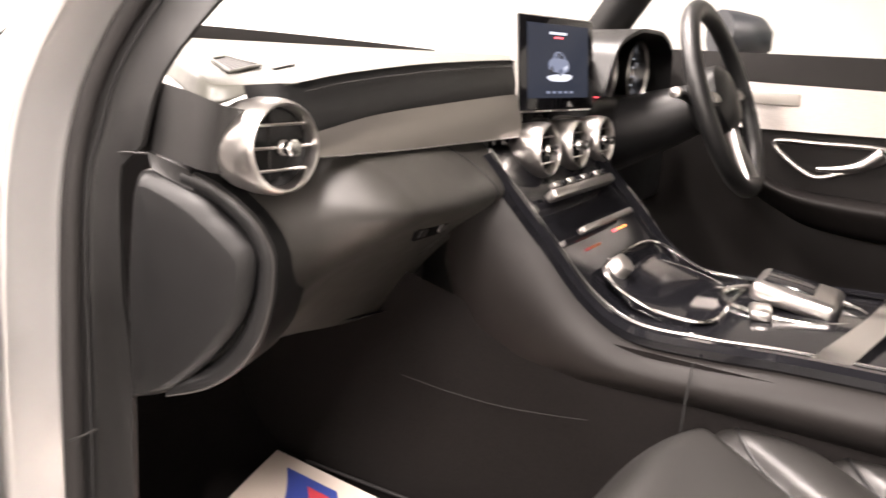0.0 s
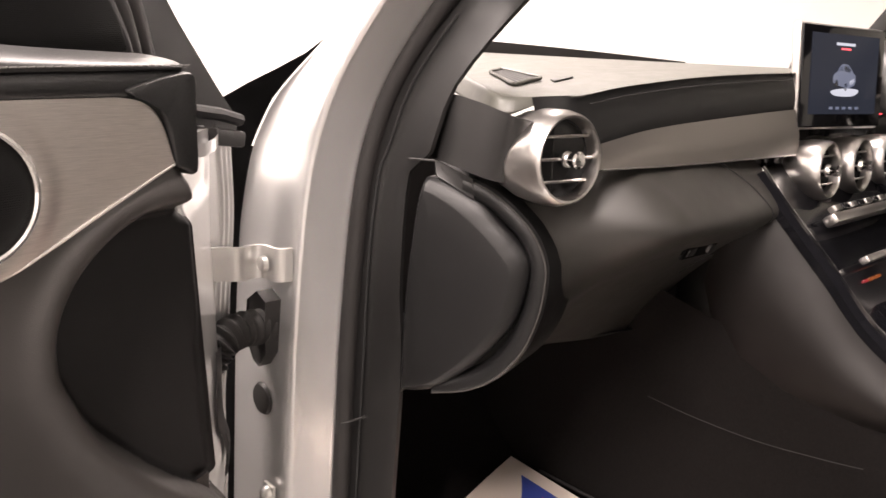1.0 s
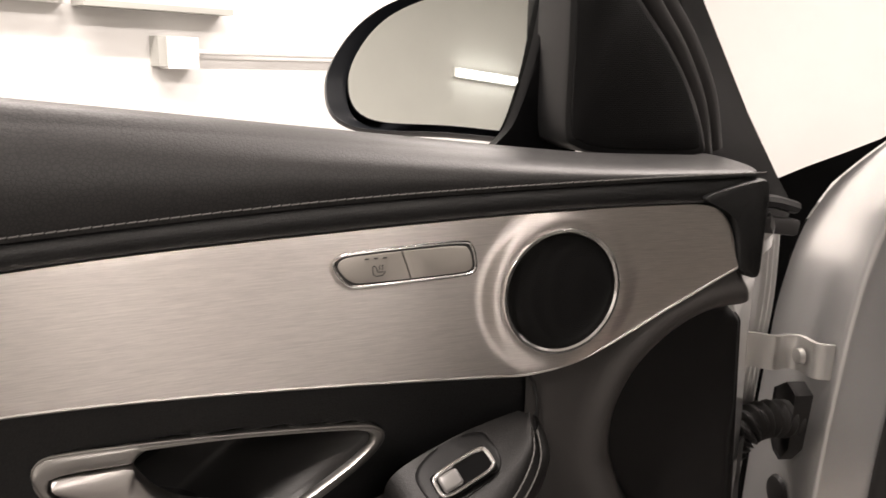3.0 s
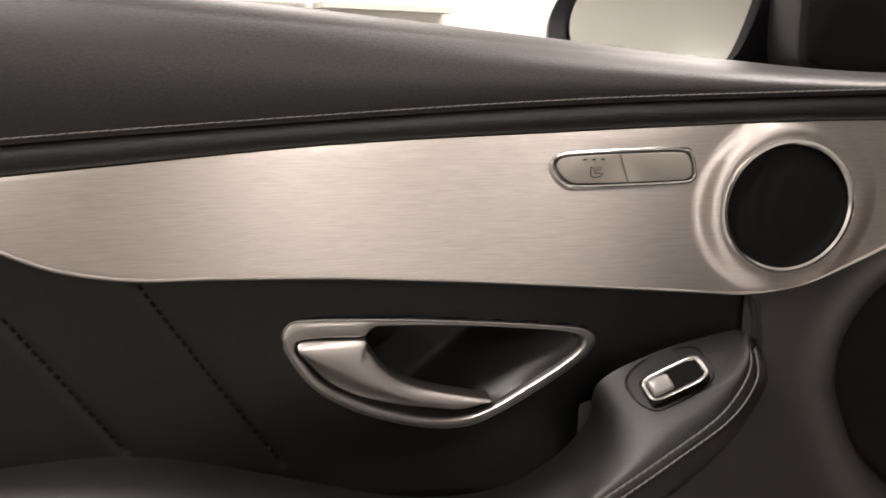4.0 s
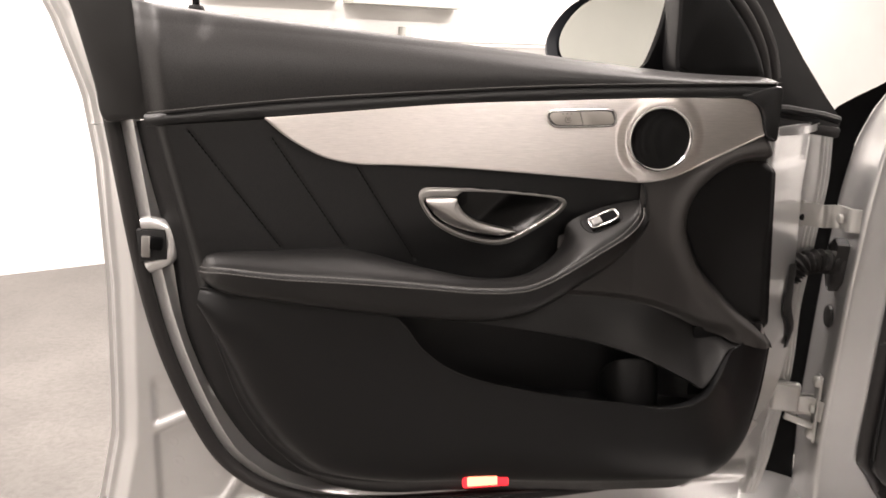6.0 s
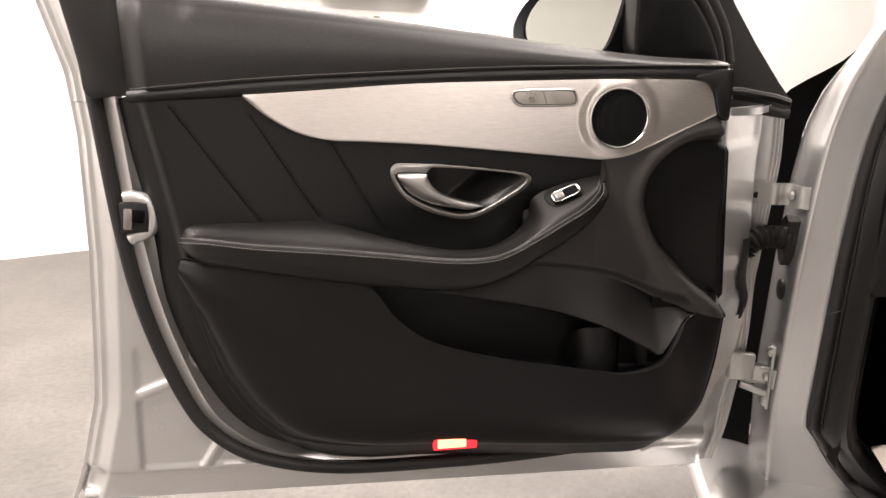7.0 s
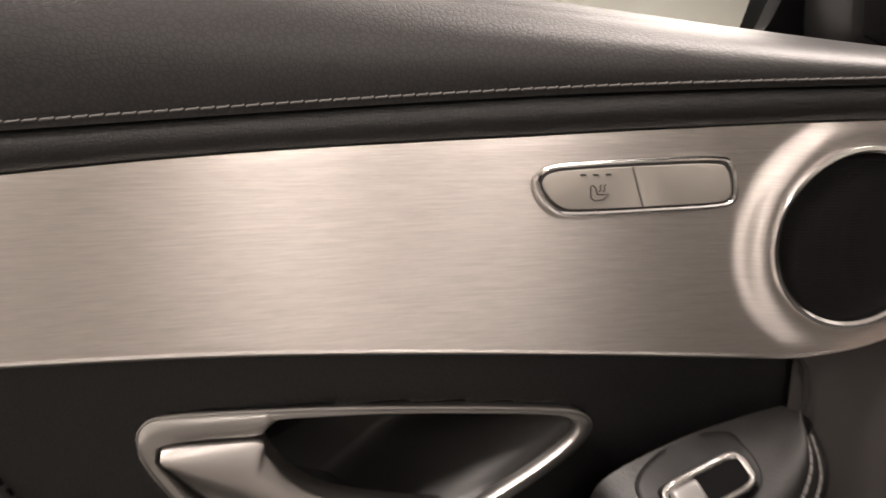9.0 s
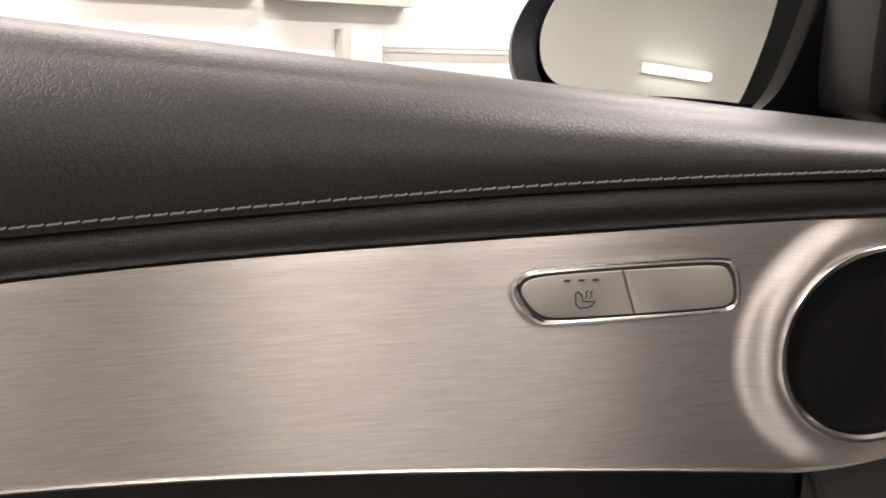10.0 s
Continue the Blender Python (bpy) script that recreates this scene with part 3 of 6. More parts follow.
AM = [tuple((np.array(p) * 0.5 + np.array(q) * 0.5) + np.array((0, -0.002, 0.010 - 0.008 * smooth(0.10, 0.135, p[0])))) for p, q in zip(A, S)]
AS = [tuple((np.array(p) * 0.14 + np.array(q) * 0.86) + np.array((0, -0.001, 0.0030 + 0.0020 * smooth(0.10, 0.14, p[0])))) for p, q in zip(A, S)]
S2 = [(p * 0.8 + q[0] * 0.2, w - 0.003, r - 0.010) for (p, w, r), q in zip(S, B)]
arm_skin = loft([A, AM, AS, S, S2, B, C], 130, 48)
arm = part("armrest", arm_skin, ARM_LEATHER, door, "padded black leather armrest with double stitching")
for dz, dy in ((0.0014, -0.0022), (-0.0044, -0.0050)):
    ln = [(p[0] - dz * 0.9 * smooth(0.17, 0.22, p[0]), p[1] + dy * (1 - 0.6 * smooth(0.19, 0.225, p[0])), p[2] + dz) for p in spline(S, 200)]
    part("stitching", stitches(ln, 0.0042, 0.0014, 0.0007, 0.0003), THREAD, arm, "row of light grey stitches", kind="stuff")

# window switch set into the armrest
ex = Vector((0.905, -0.01, 0.40)).normalized()
en = (Vector((-0.22, -0.66, 0.72)) - ex * Vector((-0.22, -0.66, 0.72)).dot(ex)).normalized()
ey = en.cross(ex)
wm = Matrix(((ex.x, ey.x, en.x, 0.1660), (ex.y, ey.y, en.y, 0.5690), (ex.z, ey.z, en.z, 0.7125), (0, 0, 0, 1))) @ Matrix.Scale(0.86, 4)
frame_out = [(0.0240 * abs(math.cos(a)) ** 0.42 * math.copysign(1, math.cos(a)), 0.0096 * abs(math.sin(a)) ** 0.42 * math.copysign(1, math.sin(a))) for a in np.linspace(0.03, 2 * math.pi + 0.03, 48, endpoint=False)]
well = part("window_switch", block((0.052, 0.024, 0.008), 0.0038, 3, wm @ pose(0.0, 0, -0.0025)), PLASTIC, door, "window switch in a chrome frame")
arm_tree = BVHTree.FromPolygons([tuple(v) for v in arm_skin[0]], arm_skin[1])
plate_out = spline([(-0.036, 0.012), (-0.034, -0.004), (-0.026, -0.0155), (-0.012, -0.0175), (0.010, -0.0165), (0.028, -0.012), (0.036, -0.001), (0.037, 0.014), (0.034, 0.026), (0.010, 0.034), (-0.015, 0.032), (-0.032, 0.024)], 64, True)


def on_armrest(s, t):
    p, q = plate_out[round(s * 64) % 64] * (0.02 + 0.98 * t)
    hit = None
    while hit is None:
        hit = arm_tree.ray_cast(wm @ Vector((p, q, 0.012)), -en, 0.03)[0]
        p, q = p * 0.94, q * 0.94
    return hit + en * (0.0010 if t < 0.97 else -0.001)


part("surround", grid(on_armrest, 65, 14), PLASTIC, well, "black switch plate")
part("frame", tube([wm @ Vector((p, q, 0.0022)) for p, q in frame_out], 0.0016, 8, True, 0.7), CHROME, well, "chrome frame")
part("well", ([tuple(wm @ Vector((p * 0.96, q * 0.94, 0.0019))) for p, q in frame_out], [tuple(range(48))]), MATTE, well, "", True)
part("rocker", block((0.0175, 0.0140, 0.007), 0.0028, 3, wm @ pose(-0.0125, 0, 0.0022, 0, 6, 0)), ROCKER, well, "silver rocker")

# door handle: bowl, frame and pull
hy = DY(0.02) + 0.006
H_IN = spline([(-0.0273, 0.7451), (0.0173, 0.7436), (0.0586, 0.7401), (0.1006, 0.7352), (0.1135, 0.7310), (0.1163, 0.7267), (0.1132, 0.7203), (0.0981, 0.7086), (0.0735, 0.6938), (0.0530, 0.6821), (0.0365, 0.6758), (0.0197, 0.6740), (-0.0012, 0.6766), (-0.0324, 0.6859), (-0.0570, 0.6981), (-0.0712, 0.7090), (-0.0802, 0.7217), (-0.0848, 0.7291), (-0.0840, 0.7332), (-0.0812, 0.7372), (-0.0600, 0.7378), (-0.0400, 0.7372), (-0.0366, 0.7395), (-0.0323, 0.7436)], 240, True)


def polar(loop, a):
    """The loop's distance from the handle's middle in the direction a."""
    q = np.array(loop) - hc
    ang, far = np.arctan2(q[:, 1], q[:, 0]), np.hypot(q[:, 0], q[:, 1])
    o = np.argsort(ang)
    return float(np.interp(a, ang[o], far[o], period=2 * math.pi))


def bezel(s, t):
    a = 2 * math.pi * s
    k = [0.0, 0.0, 0.10, 0.30, 0.80, 0.95, 1.0, 1.0][round(t * 7)]
    y = [0.006, -0.0025, -0.0046, -0.0056, -0.0054, -0.0040, -0.001, 0.012][round(t * 7)]
    r = polar(h_out, a) * (1 - k) + polar(H_IN, a) * k
    return hc[0] + r * math.cos(a), hy + y, hc[1] + r * math.sin(a)


handle = part("door_handle", grid(bezel, 180, 8, True), BEZEL, door, "satin silver inner door handle")


def bowl(s, t):
    a = 2 * math.pi * s
    r = polar(H_IN, a) * 1.015 * (1 - t)
    x, z = hc[0] + r * math.cos(a), hc[1] + r * math.sin(a)
    f = (x - 0.0423) * 0.63 - (z - 0.713) * 0.77
    slope = 0.060 * smooth(0.038, -0.008, f)
    return x, hy + 0.001 + slope * smooth(0.0, 0.05, t), z


part("bowl", grid(bowl, 120, 40, True), PLASTIC_GREY, handle, "black recessed grip bowl")
part("bright_edge", tube([(a, hy - 0.0028, b) for a, b in h_out], 0.0009, 6, True), SATIN, handle, "polished outer edge")
PULL_T = spline([(-0.0832, 0.7340), (-0.0813, 0.7366), (-0.0635, 0.7368), (-0.0400, 0.7360), (-0.0378, 0.7303), (-0.0335, 0.7230), (-0.0273, 0.7145), (-0.0150, 0.7048), (0.0015, 0.6978), (0.0264, 0.6913), (0.0494, 0.6866)], 70)
PULL_L = spline([(-0.0832, 0.7313), (-0.0803, 0.7261), (-0.0713, 0.7177), (-0.0573, 0.7080), (-0.0431, 0.6999), (-0.0309, 0.6948), (-0.0185, 0.6903), (-0.0041, 0.6864), (0.0084, 0.6838), (0.0292, 0.6808), (0.0499, 0.6843)], 70)


def pull(s, t):
    i = round(s * 69)
    k, y = [(0.0, 0.012), (0.0, -0.0035), (0.02, -0.0052), (0.10, -0.0063), (0.30, -0.0080), (0.52, -0.0088), (0.70, -0.0086), (0.82, -0.0074), (1.0, -0.0044), (1.16, -0.0010), (1.17, 0.012)][round(t * 10)]
    q = PULL_T[i] * (1 - k) + PULL_L[i] * k
    fade = 1 - 0.45 * smooth(0.55, 1.0, s)
    return q[0], hy + (y * fade if y < 0 else y) - 0.0012, q[1]


part("pull", grid(pull, 70, 11), LEVER, handle, "curved grey pull lever")

# lower panel round the pocket
TOPR = [(-0.391, 0.566, 0.628), (-0.33, 0.558, 0.618), (-0.24, 0.556, 0.602), (-0.155, 0.556, 0.586), (-0.125, 0.556, 0.572), (-0.094, 0.555, 0.530), (-0.045, 0.554, 0.494), (0.022, 0.552, 0.471), (0.110, 0.550, 0.452), (0.200, 0.548, 0.437), (0.285, 0.547, 0.424), (0.341, 0.550, 0.434), (0.368, 0.557, 0.466), (0.392, 0.573, 0.500), (0.420, 0.588, 0.508)]
BOTR = [(-0.397, 0.600, 0.60), (-0.385, 0.598, 0.56), (-0.374, 0.598, 0.52), (-0.353, 0.598, 0.45), (-0.330, 0.598, 0.405), (-0.300, 0.598, 0.364), (-0.249, 0.598, 0.322), (-0.150, 0.596, 0.301), (-0.02, 0.594, 0.296), (0.12, 0.594, 0.284), (0.27, 0.596, 0.274), (0.375, 0.598, 0.274), (0.442, 0.604, 0.312), (0.474, 0.614, 0.390), (0.489, 0.624, 0.488)]
LIP = [(a, b + 0.030 * smooth(0.41, 0.34, a), c - 0.012 * smooth(0.41, 0.34, a)) for a, b, c in TOPR]
EDGE = [(a, b - 0.0015, c - 0.004) for a, b, c in TOPR]
MIDS = []
for k, dy in ((0.25, -0.004), (0.6, -0.004), (0.85, -0.006), (0.95, -0.016)):
    MIDS.append([tuple(np.array(p) * (1 - k) + np.array(q) * k + np.array((0, (-0.004 if k < 0.7 else 0) - (0.598 - 0.552) * (k if k > 0.5 else k * 0.9) + (0.598 - 0.552) * smooth(0.80, 1.0, k), 0)) * (1 - 0.85 * smooth(0.335, 0.40, p[0]))) for p, q in zip(TOPR, BOTR)])
part("lower_panel", loft([LIP, TOPR, EDGE] + MIDS + [BOTR, [(a, b + 0.030, c - 0.034 * smooth(-0.30, -0.22, a) * smooth(0.44, 0.36, a)) for a, b, c in BOTR]], 120, 60), PLASTIC, door, "black moulded lower door panel with a pocket")
PK = along([(-0.17, 0.592), (-0.10, 0.568), (-0.040, 0.553), (0.116, 0.524), (0.246, 0.489), (0.320, 0.455), (0.352, 0.437), (0.42, 0.425)])
CREASE = along([(-0.17, 0.612), (0.05, 0.596), (0.143, 0.588), (0.207, 0.582), (0.263, 0.572), (0.312, 0.553), (0.352, 0.533), (0.403, 0.513), (0.44, 0.47), (0.48, 0.43)])
part("pocket_wall", grid(lambda s, t: (-0.18 + 0.585 * s, 0.652 - 0.018 * (1 - t) - 0.060 * smooth(0.88, 1, s), 0.40 + 0.20 * t * (1 - 0.75 * smooth(0.6, 1, s))), 50, 12), PLASTIC, door, "dark back wall of the door pocket")


def scoop(s, t):
    x = -0.15 + 0.572 * s
    top = max(CREASE(x), 0.505) + 0.004
    foot = max(PK(x), float(np.interp(x, [0.33, 0.341, 0.368, 0.392, 0.42], [0.0, 0.430, 0.462, 0.494, 0.503])))
    z = top + (foot - top) * t
    near = 0.604 - 0.040 * smooth(0.16, 0.34, x) + 0.028 * smooth(0.345, 0.42, x)
    y = 0.628 + (near - 0.628) * t ** 0.85
    return x, y + 0.010 * smooth(0.95, 1, t), z


part("pocket_cover", grid(scoop, 90, 24), PLASTIC_GREY, door, "smooth black moulding above the door pocket")
# added backing that keeps the bright shell from showing past the scoop
part("pocket_end", thick(grid(lambda s, t: (0.345 + 0.120 * s, 0.606 + 0.010 * s, 0.415 + 0.115 * t), 6, 6), (0, 0.004, 0)), PLASTIC, door, "dark backing plate added behind the pocket's end")
part("bottle_holder", thick(grid(lambda s, t: (0.252 + 0.048 * math.cos(math.pi * (0.04 + 0.92 * s)), 0.636 - 0.062 * math.sin(math.pi * (0.04 + 0.92 * s)) + 0.012 * t * t, 0.40 + 0.088 * t * (1 - 0.62 * abs(2 * s - 1) ** 3)), 36, 12), (0, 0.003, 0)), PLASTIC, door, "curved bottle holder divider in the pocket")
part("pocket_floor", grid(lambda s, t: (-0.10 + 0.48 * s, 0.56 + 0.09 * t, 0.450 - 0.055 * s + 0.03 * (1 - smooth(0, 0.3, s))), 12, 4), PLASTIC, door)


# kick speaker cover by the hinge: a raised lip round a sunken D
LIP_D = spline([(0.450, 0.800), (0.400, 0.798), (0.364, 0.784), (0.333, 0.758), (0.313, 0.725), (0.310, 0.690), (0.322, 0.655), (0.341, 0.618), (0.371, 0.583), (0.415, 0.540), (0.476, 0.497)], 60)
LIP_D = np.vstack([LIP_D, [(0.56, 0.47), (0.56, 0.80)]])


def inside_d(x, z):
    """Distance into the D, negative outside."""
    a, b = LIP_D, np.roll(LIP_D, -1, 0)
    p = np.array((x, z))
    d = b - a
    k = np.clip(((p - a) * d).sum(1) / (d * d).sum(1), 0, 1)
    far = np.sqrt(((a + d * k[:, None] - p) ** 2).sum(1)).min()
    over = ((a[:, 1] > z) != (b[:, 1] > z)) & (x < d[:, 0] * (z - a[:, 1]) / np.where(d[:, 1] == 0, 1e-9, d[:, 1]) + a[:, 0])
    return far if over.sum() % 2 else -far


def kick(s, t):
    zr = 0.49 + 0.34 * t
    x1 = float(np.interp(zr, [0.49, 0.524, 0.70, 0.787, 0.83], [0.490, 0.481, 0.468, 0.462, 0.441]))
    x0 = 0.236 - 0.12 * smooth(0.715, 0.66, zr)
    x = x0 + (x1 - x0) * s
    top = TRIM_LOW(x) - 0.001 if x < 0.409 else 0.829 - (x - 0.409) * 0.4
    low = CREASE(x) - 0.006 if x < 0.403 else float(np.interp(x, [0.403, 0.43, 0.49], [0.507, 0.502, 0.484]))
    z = low + (top - low) * t
    d = inside_d(x, z)
    y = DY(x) + 0.003 + 0.034 * smooth(-0.003, 0.017, d) - 0.006 * math.exp(-((d + 0.010) / 0.012) ** 2) * (1 - smooth(0.39, 0.43, x) * smooth(0.60, 0.52, z))
    y += 0.030 * smooth(0.84, 1, s) ** 1.5 * (1 - smooth(0.0, 0.03, d)) + 0.010 * smooth(0.94, 1, s) - 0.003 * math.sin(math.pi * min(1.0, max(0.0, (x - 0.236) / 0.09)))
    y += 0.010 * smooth(0.08, 0.0, t) * (1 - smooth(0.38, 0.42, x))
    return x, y, z


kv, kf = grid(kick, 170, 190)
part("kick_panel", (kv, kf), KICK, door, "black moulded panel round the large door speaker")
sunk = [inside_d(v[0], v[2]) for v in kv]
cover = [q for q in kf if min(sunk[i] for i in q) > 0.009]
keep = sorted({i for q in cover for i in q})
slot = {i: k for k, i in enumerate(keep)}
part("woofer_grille", ([(kv[i][0], kv[i][1] - 0.0012, kv[i][2]) for i in keep], [tuple(slot[i] for i in q) for q in cover]), CLOTH, door, "black textured woofer cover")
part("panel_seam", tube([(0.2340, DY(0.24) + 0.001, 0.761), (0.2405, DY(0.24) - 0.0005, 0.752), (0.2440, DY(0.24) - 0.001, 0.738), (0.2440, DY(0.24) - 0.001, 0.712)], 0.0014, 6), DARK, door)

# red courtesy lamp at the foot
lampm = pose(0.0065, 0.558, 0.3225, -8, 0, 0)
red = part("courtesy_lamp", block((0.070, 0.012, 0.030), 0.003, 2, lampm), RED_LENS, door, "lit red door courtesy lamp")
part("bulb_window", block((0.046, 0.004, 0.015), 0.0018, 2, lampm @ pose(-0.006, -0.0055, -0.004)), WARM_BULB, red, "bright warm lens centre")

# lock pin
pin = part("lock_pin", lathe([(0.0001, 0.024), (0.0035, 0.0235), (0.0048, 0.021), (0.0048, 0.0), (0.0048, -0.02)], (-0.389, 0.652, 0.986), (0, 0, 1), 20), PIANO, door, "black lock pin")
part("collar", lathe([(0.006, 0.004), (0.009, 0.003), (0.012, -0.004), (0.012, -0.012)], (-0.389, 0.652, 0.986), (0, 0, 1), 24), PLASTIC, pin)

# painted shell
def left_edge(z):
    return float(np.interp(z, [0.16, 0.25, 0.36, 0.42, 0.60, 0.78, 0.87, 0.97, 1.15], [-0.602, -0.574, -0.549, -0.545, -0.538, -0.540, -0.550, -0.580, -0.66]))


def shell_y(x, z):
    d = x - left_edge(z)
    y = 0.690 - 0.012 * smooth(0.004, 0.012, d) - 0.022 * smooth(0.018, 0.045, d)
    b = z - (0.222 - 0.0225 * (x + 0.55))
    y += 0.018 * smooth(0.035, 0.012, b)
    # pressed field with ribs in the lower rear corner
    f = smooth(-0.486, -0.474, x) * smooth(0.246, 0.258, z) * smooth(0.47, 0.44, z)
    rib = max(smooth(0.011, 0.003, line_far((x, z), (-0.49, 0.375), (-0.415, 0.405))), smooth(0.011, 0.003, line_far((x, z), (-0.390, 0.240), (-0.350, 0.305))), smooth(0.009, 0.003, line_far((x, z), (-0.305, 0.235), (-0.285, 0.255))))
    return y + 0.007 * f * (1 - rib) + 0.045 * smooth(0.42, 0.46, z) * smooth(-0.40, -0.37, x)


def shell(s, t):
    z = 0.196 + 0.90 * t ** 0.9
    x0, x1 = left_edge(z), 0.50
    k = s ** 1.8
    x = x0 + (x1 - x0) * k
    zz = z - 0.0225 * (x + 0.55) * (1 - t)
    if zz > 0.83:
        x = x0 + (min(-0.470, x1) - x0) * k
    return x, shell_y(x, zz), zz


part("shell", thick(grid(shell, 180, 270), (0, 0.02, 0)), PAINT, door, "silver painted pressed steel door shell")
part("outer_skin", thick(grid(lambda s, t: (left_edge(0.17 + 0.95 * t) - 0.004 - 0.004 * math.sin(math.pi * s), 0.700 + 0.055 * s, 0.17 + 0.95 * t), 8, 60), (0.006, 0, 0)), PAINT, door, "silver outer skin edge")
part("bottom_hem", tube([(x, 0.688, 0.200 - 0.0225 * (x + 0.55)) for x in np.linspace(-0.575, 0.50, 30)], 0.009, 8, False, 0.7), PAINT, door, "folded lower edge with dirt")
for a, b in ((-0.457, 0.354), (-0.432, 0.360), (-0.450, 0.322), (-0.394, 0.297), (-0.445, 0.287)):
    part("dimple", lathe([(0.0001, 0.0002), (0.004, 0.0003), (0.006, 0.0007), (0.0085, 0.0001)], (a, shell_y(a, b), b), (0, -1, 0), 20), PAINT, door)
latch = part("latch", tube([(a, 0.6280, b) for a, b in spline([(-0.472, 0.700), (-0.460, 0.701), (-0.444, 0.697), (-0.436, 0.688), (-0.434, 0.672), (-0.437, 0.656), (-0.447, 0.648), (-0.460, 0.644), (-0.468, 0.640)], 40)], 0.0098, 12), PAINT, door, "raised silver latch surround")
# solid black plate; the shade inside the latch is its colour
part("latch_mouth", prism([(-0.478, 0.694), (-0.440, 0.694), (-0.440, 0.652), (-0.476, 0.650)], 0.618, 0.63, 0.0012), DARK, latch, "black plate standing for the unlit latch opening")
part("claw", block((0.016, 0.006, 0.018), 0.002, 2, pose(-0.452, 0.614, 0.676, 0, 10, 0)), MATTE, latch, "black latch claw")
part("claw_plate", block((0.012, 0.006, 0.030), 0.002, 2, pose(-0.466, 0.615, 0.672, 0, 4, 0)), BEZEL, latch, "dull steel latch plate")
# silver strip between seal and trim
SEAL = [(-0.585, 0.660, 1.12), (-0.522, 0.652, 0.975), (-0.504, 0.646, 0.837), (-0.482, 0.646, 0.648), (-0.456, 0.646, 0.514), (-0.411, 0.646, 0.386), (-0.367, 0.645, 0.316), (-0.294, 0.643, 0.268), (-0.173, 0.640, 0.242), (0.0, 0.636, 0.240), (0.15, 0.636, 0.243), (0.30, 0.636, 0.256), (0.385, 0.638, 0.285), (0.44, 0.640, 0.335)]
sp_ = spline(SEAL, 140)
part("door_seal", tube(sp_, 0.0115, 10, False, 0.9), RUBBER, door, "black rubber door seal")
def flange(s, t):
    i = 8 + int(round(s * 129))
    p, d = sp_[i], sp_[min(i + 1, 139)] - sp_[i - 1]
    d = d / np.linalg.norm(d)
    w = 0.004 + (0.026 - 0.020 * smooth(0.45, 0.75, s)) * t
    return p[0] - d[2] * w, p[1] + 0.006 - 0.022 * t, p[2] + d[0] * w
part("inner_flange", grid(flange, 130, 5), PAINT, door, "silver flange beside the rubber seal")
# black window frame over the latch side
part("window_frame", prism(spline([(-0.506, 0.842), (-0.472, 0.843), (-0.441, 0.847), (-0.441, 0.875), (-0.446, 0.92), (-0.454, 0.96), (-0.460, 1.00), (-0.478, 1.10), (-0.560, 1.10), (-0.532, 0.97), (-0.515, 0.89)], 80, True), 0.608, 0.68, 0.006), PLASTIC_GREY, door, "black upright of the window frame")

# hinge side of the shell
HS = spline([(0.448, 0.636), (0.452, 0.629), (0.459, 0.628), (0.476, 0.642), (0.510, 0.671), (0.545, 0.699), (0.568, 0.717), (0.573, 0.723), (0.575, 0.735), (0.580, 0.742), (0.586, 0.742), (0.590, 0.748), (0.591, 0.765), (0.592, 0.790)], 64)
HS_SHIFT = along([(0.18, -0.075), (0.24, -0.060), (0.29, -0.034), (0.34, -0.002), (0.40, 0.014), (0.45, 0.020), (0.484, 0.022), (0.524, 0.012), (0.60, 0.010), (0.70, 0.004), (0.787, -0.002), (0.84, -0.004)])


def hinge_side(s, t):
    q = HS[round(s * 63)]
    z = 0.205 + 0.632 * t
    y = q[1] + 0.050 * smooth(0.26, 0.20, z) * (1 - smooth(0.1, 0.5, s))
    # pressed step near the top, round boss at the foot
    y += 0.005 * smooth(0.775, 0.783, z) * smooth(0.05, 0.12, s) * (1 - smooth(0.40, 0.48, s))
    wide = 1 + 0.06 * smooth(0.70, 0.82, z)
    return 0.450 + (q[0] - 0.450) * wide + HS_SHIFT(z), y, z


part("hinge_flange", thick(grid(hinge_side, 64, 80), (0.004, 0.010, 0)), PAINT, door, "silver pressed steel edge by the hinges")
boss = [hinge_side(0.30, (z - 0.205) / 0.632) for z in (0.335, 0.315, 0.295, 0.278, 0.268)]
part("edge_boss", tube([(p[0] + dx, p[1] - 0.001, p[2]) for p, dx in zip(boss, (0.0, -0.002, -0.006, -0.014, -0.028))], lambda f: 0.013 + 0.004 * f, 12), PAINT, door, "rounded pressing at the foot of the door edge")
EDGE_X = along([(0.10, 0.592), (0.13, 0.599), (0.195, 0.615), (0.267, 0.625), (0.379, 0.638), (0.496, 0.637), (0.55, 0.641), (0.635, 0.648), (0.729, 0.656), (0.803, 0.653), (0.86, 0.650)])


def outer_edge(s, t):
    z = 0.125 + 0.715 * t
    x0, x1 = hinge_side(0.8, max(0.0, (z - 0.205) / 0.632))[0] - 0.012, EDGE_X(z)
    x = x0 + (x1 - x0) * s
    d = x1 - x
    ridges = sum(math.exp(-((d - c) / 0.0022) ** 2) for c in (0.005, 0.0125, 0.020))
    y = 0.764 - 0.0045 * ridges + 0.012 * (1 - smooth(0.0, 0.003, d)) - 0.018 * smooth(0.25, 0.16, z) * smooth(0.03, 0.07, d)
    return x, y, z


skin = part("front_edge", grid(outer_edge, 110, 70), PAINT, door, "silver folded outer edge with a sealer bead")
part("sealer_bead", tube([(EDGE_X(z) - 0.027, 0.7655 - 0.010 * smooth(0.25, 0.16, z), z) for z in np.linspace(0.16, 0.66, 60)], lambda f: 0.0032 + 0.0009 * math.sin(70 * f) * math.sin(23 * f), 8), PAINT, skin, "uneven painted sealer bead")
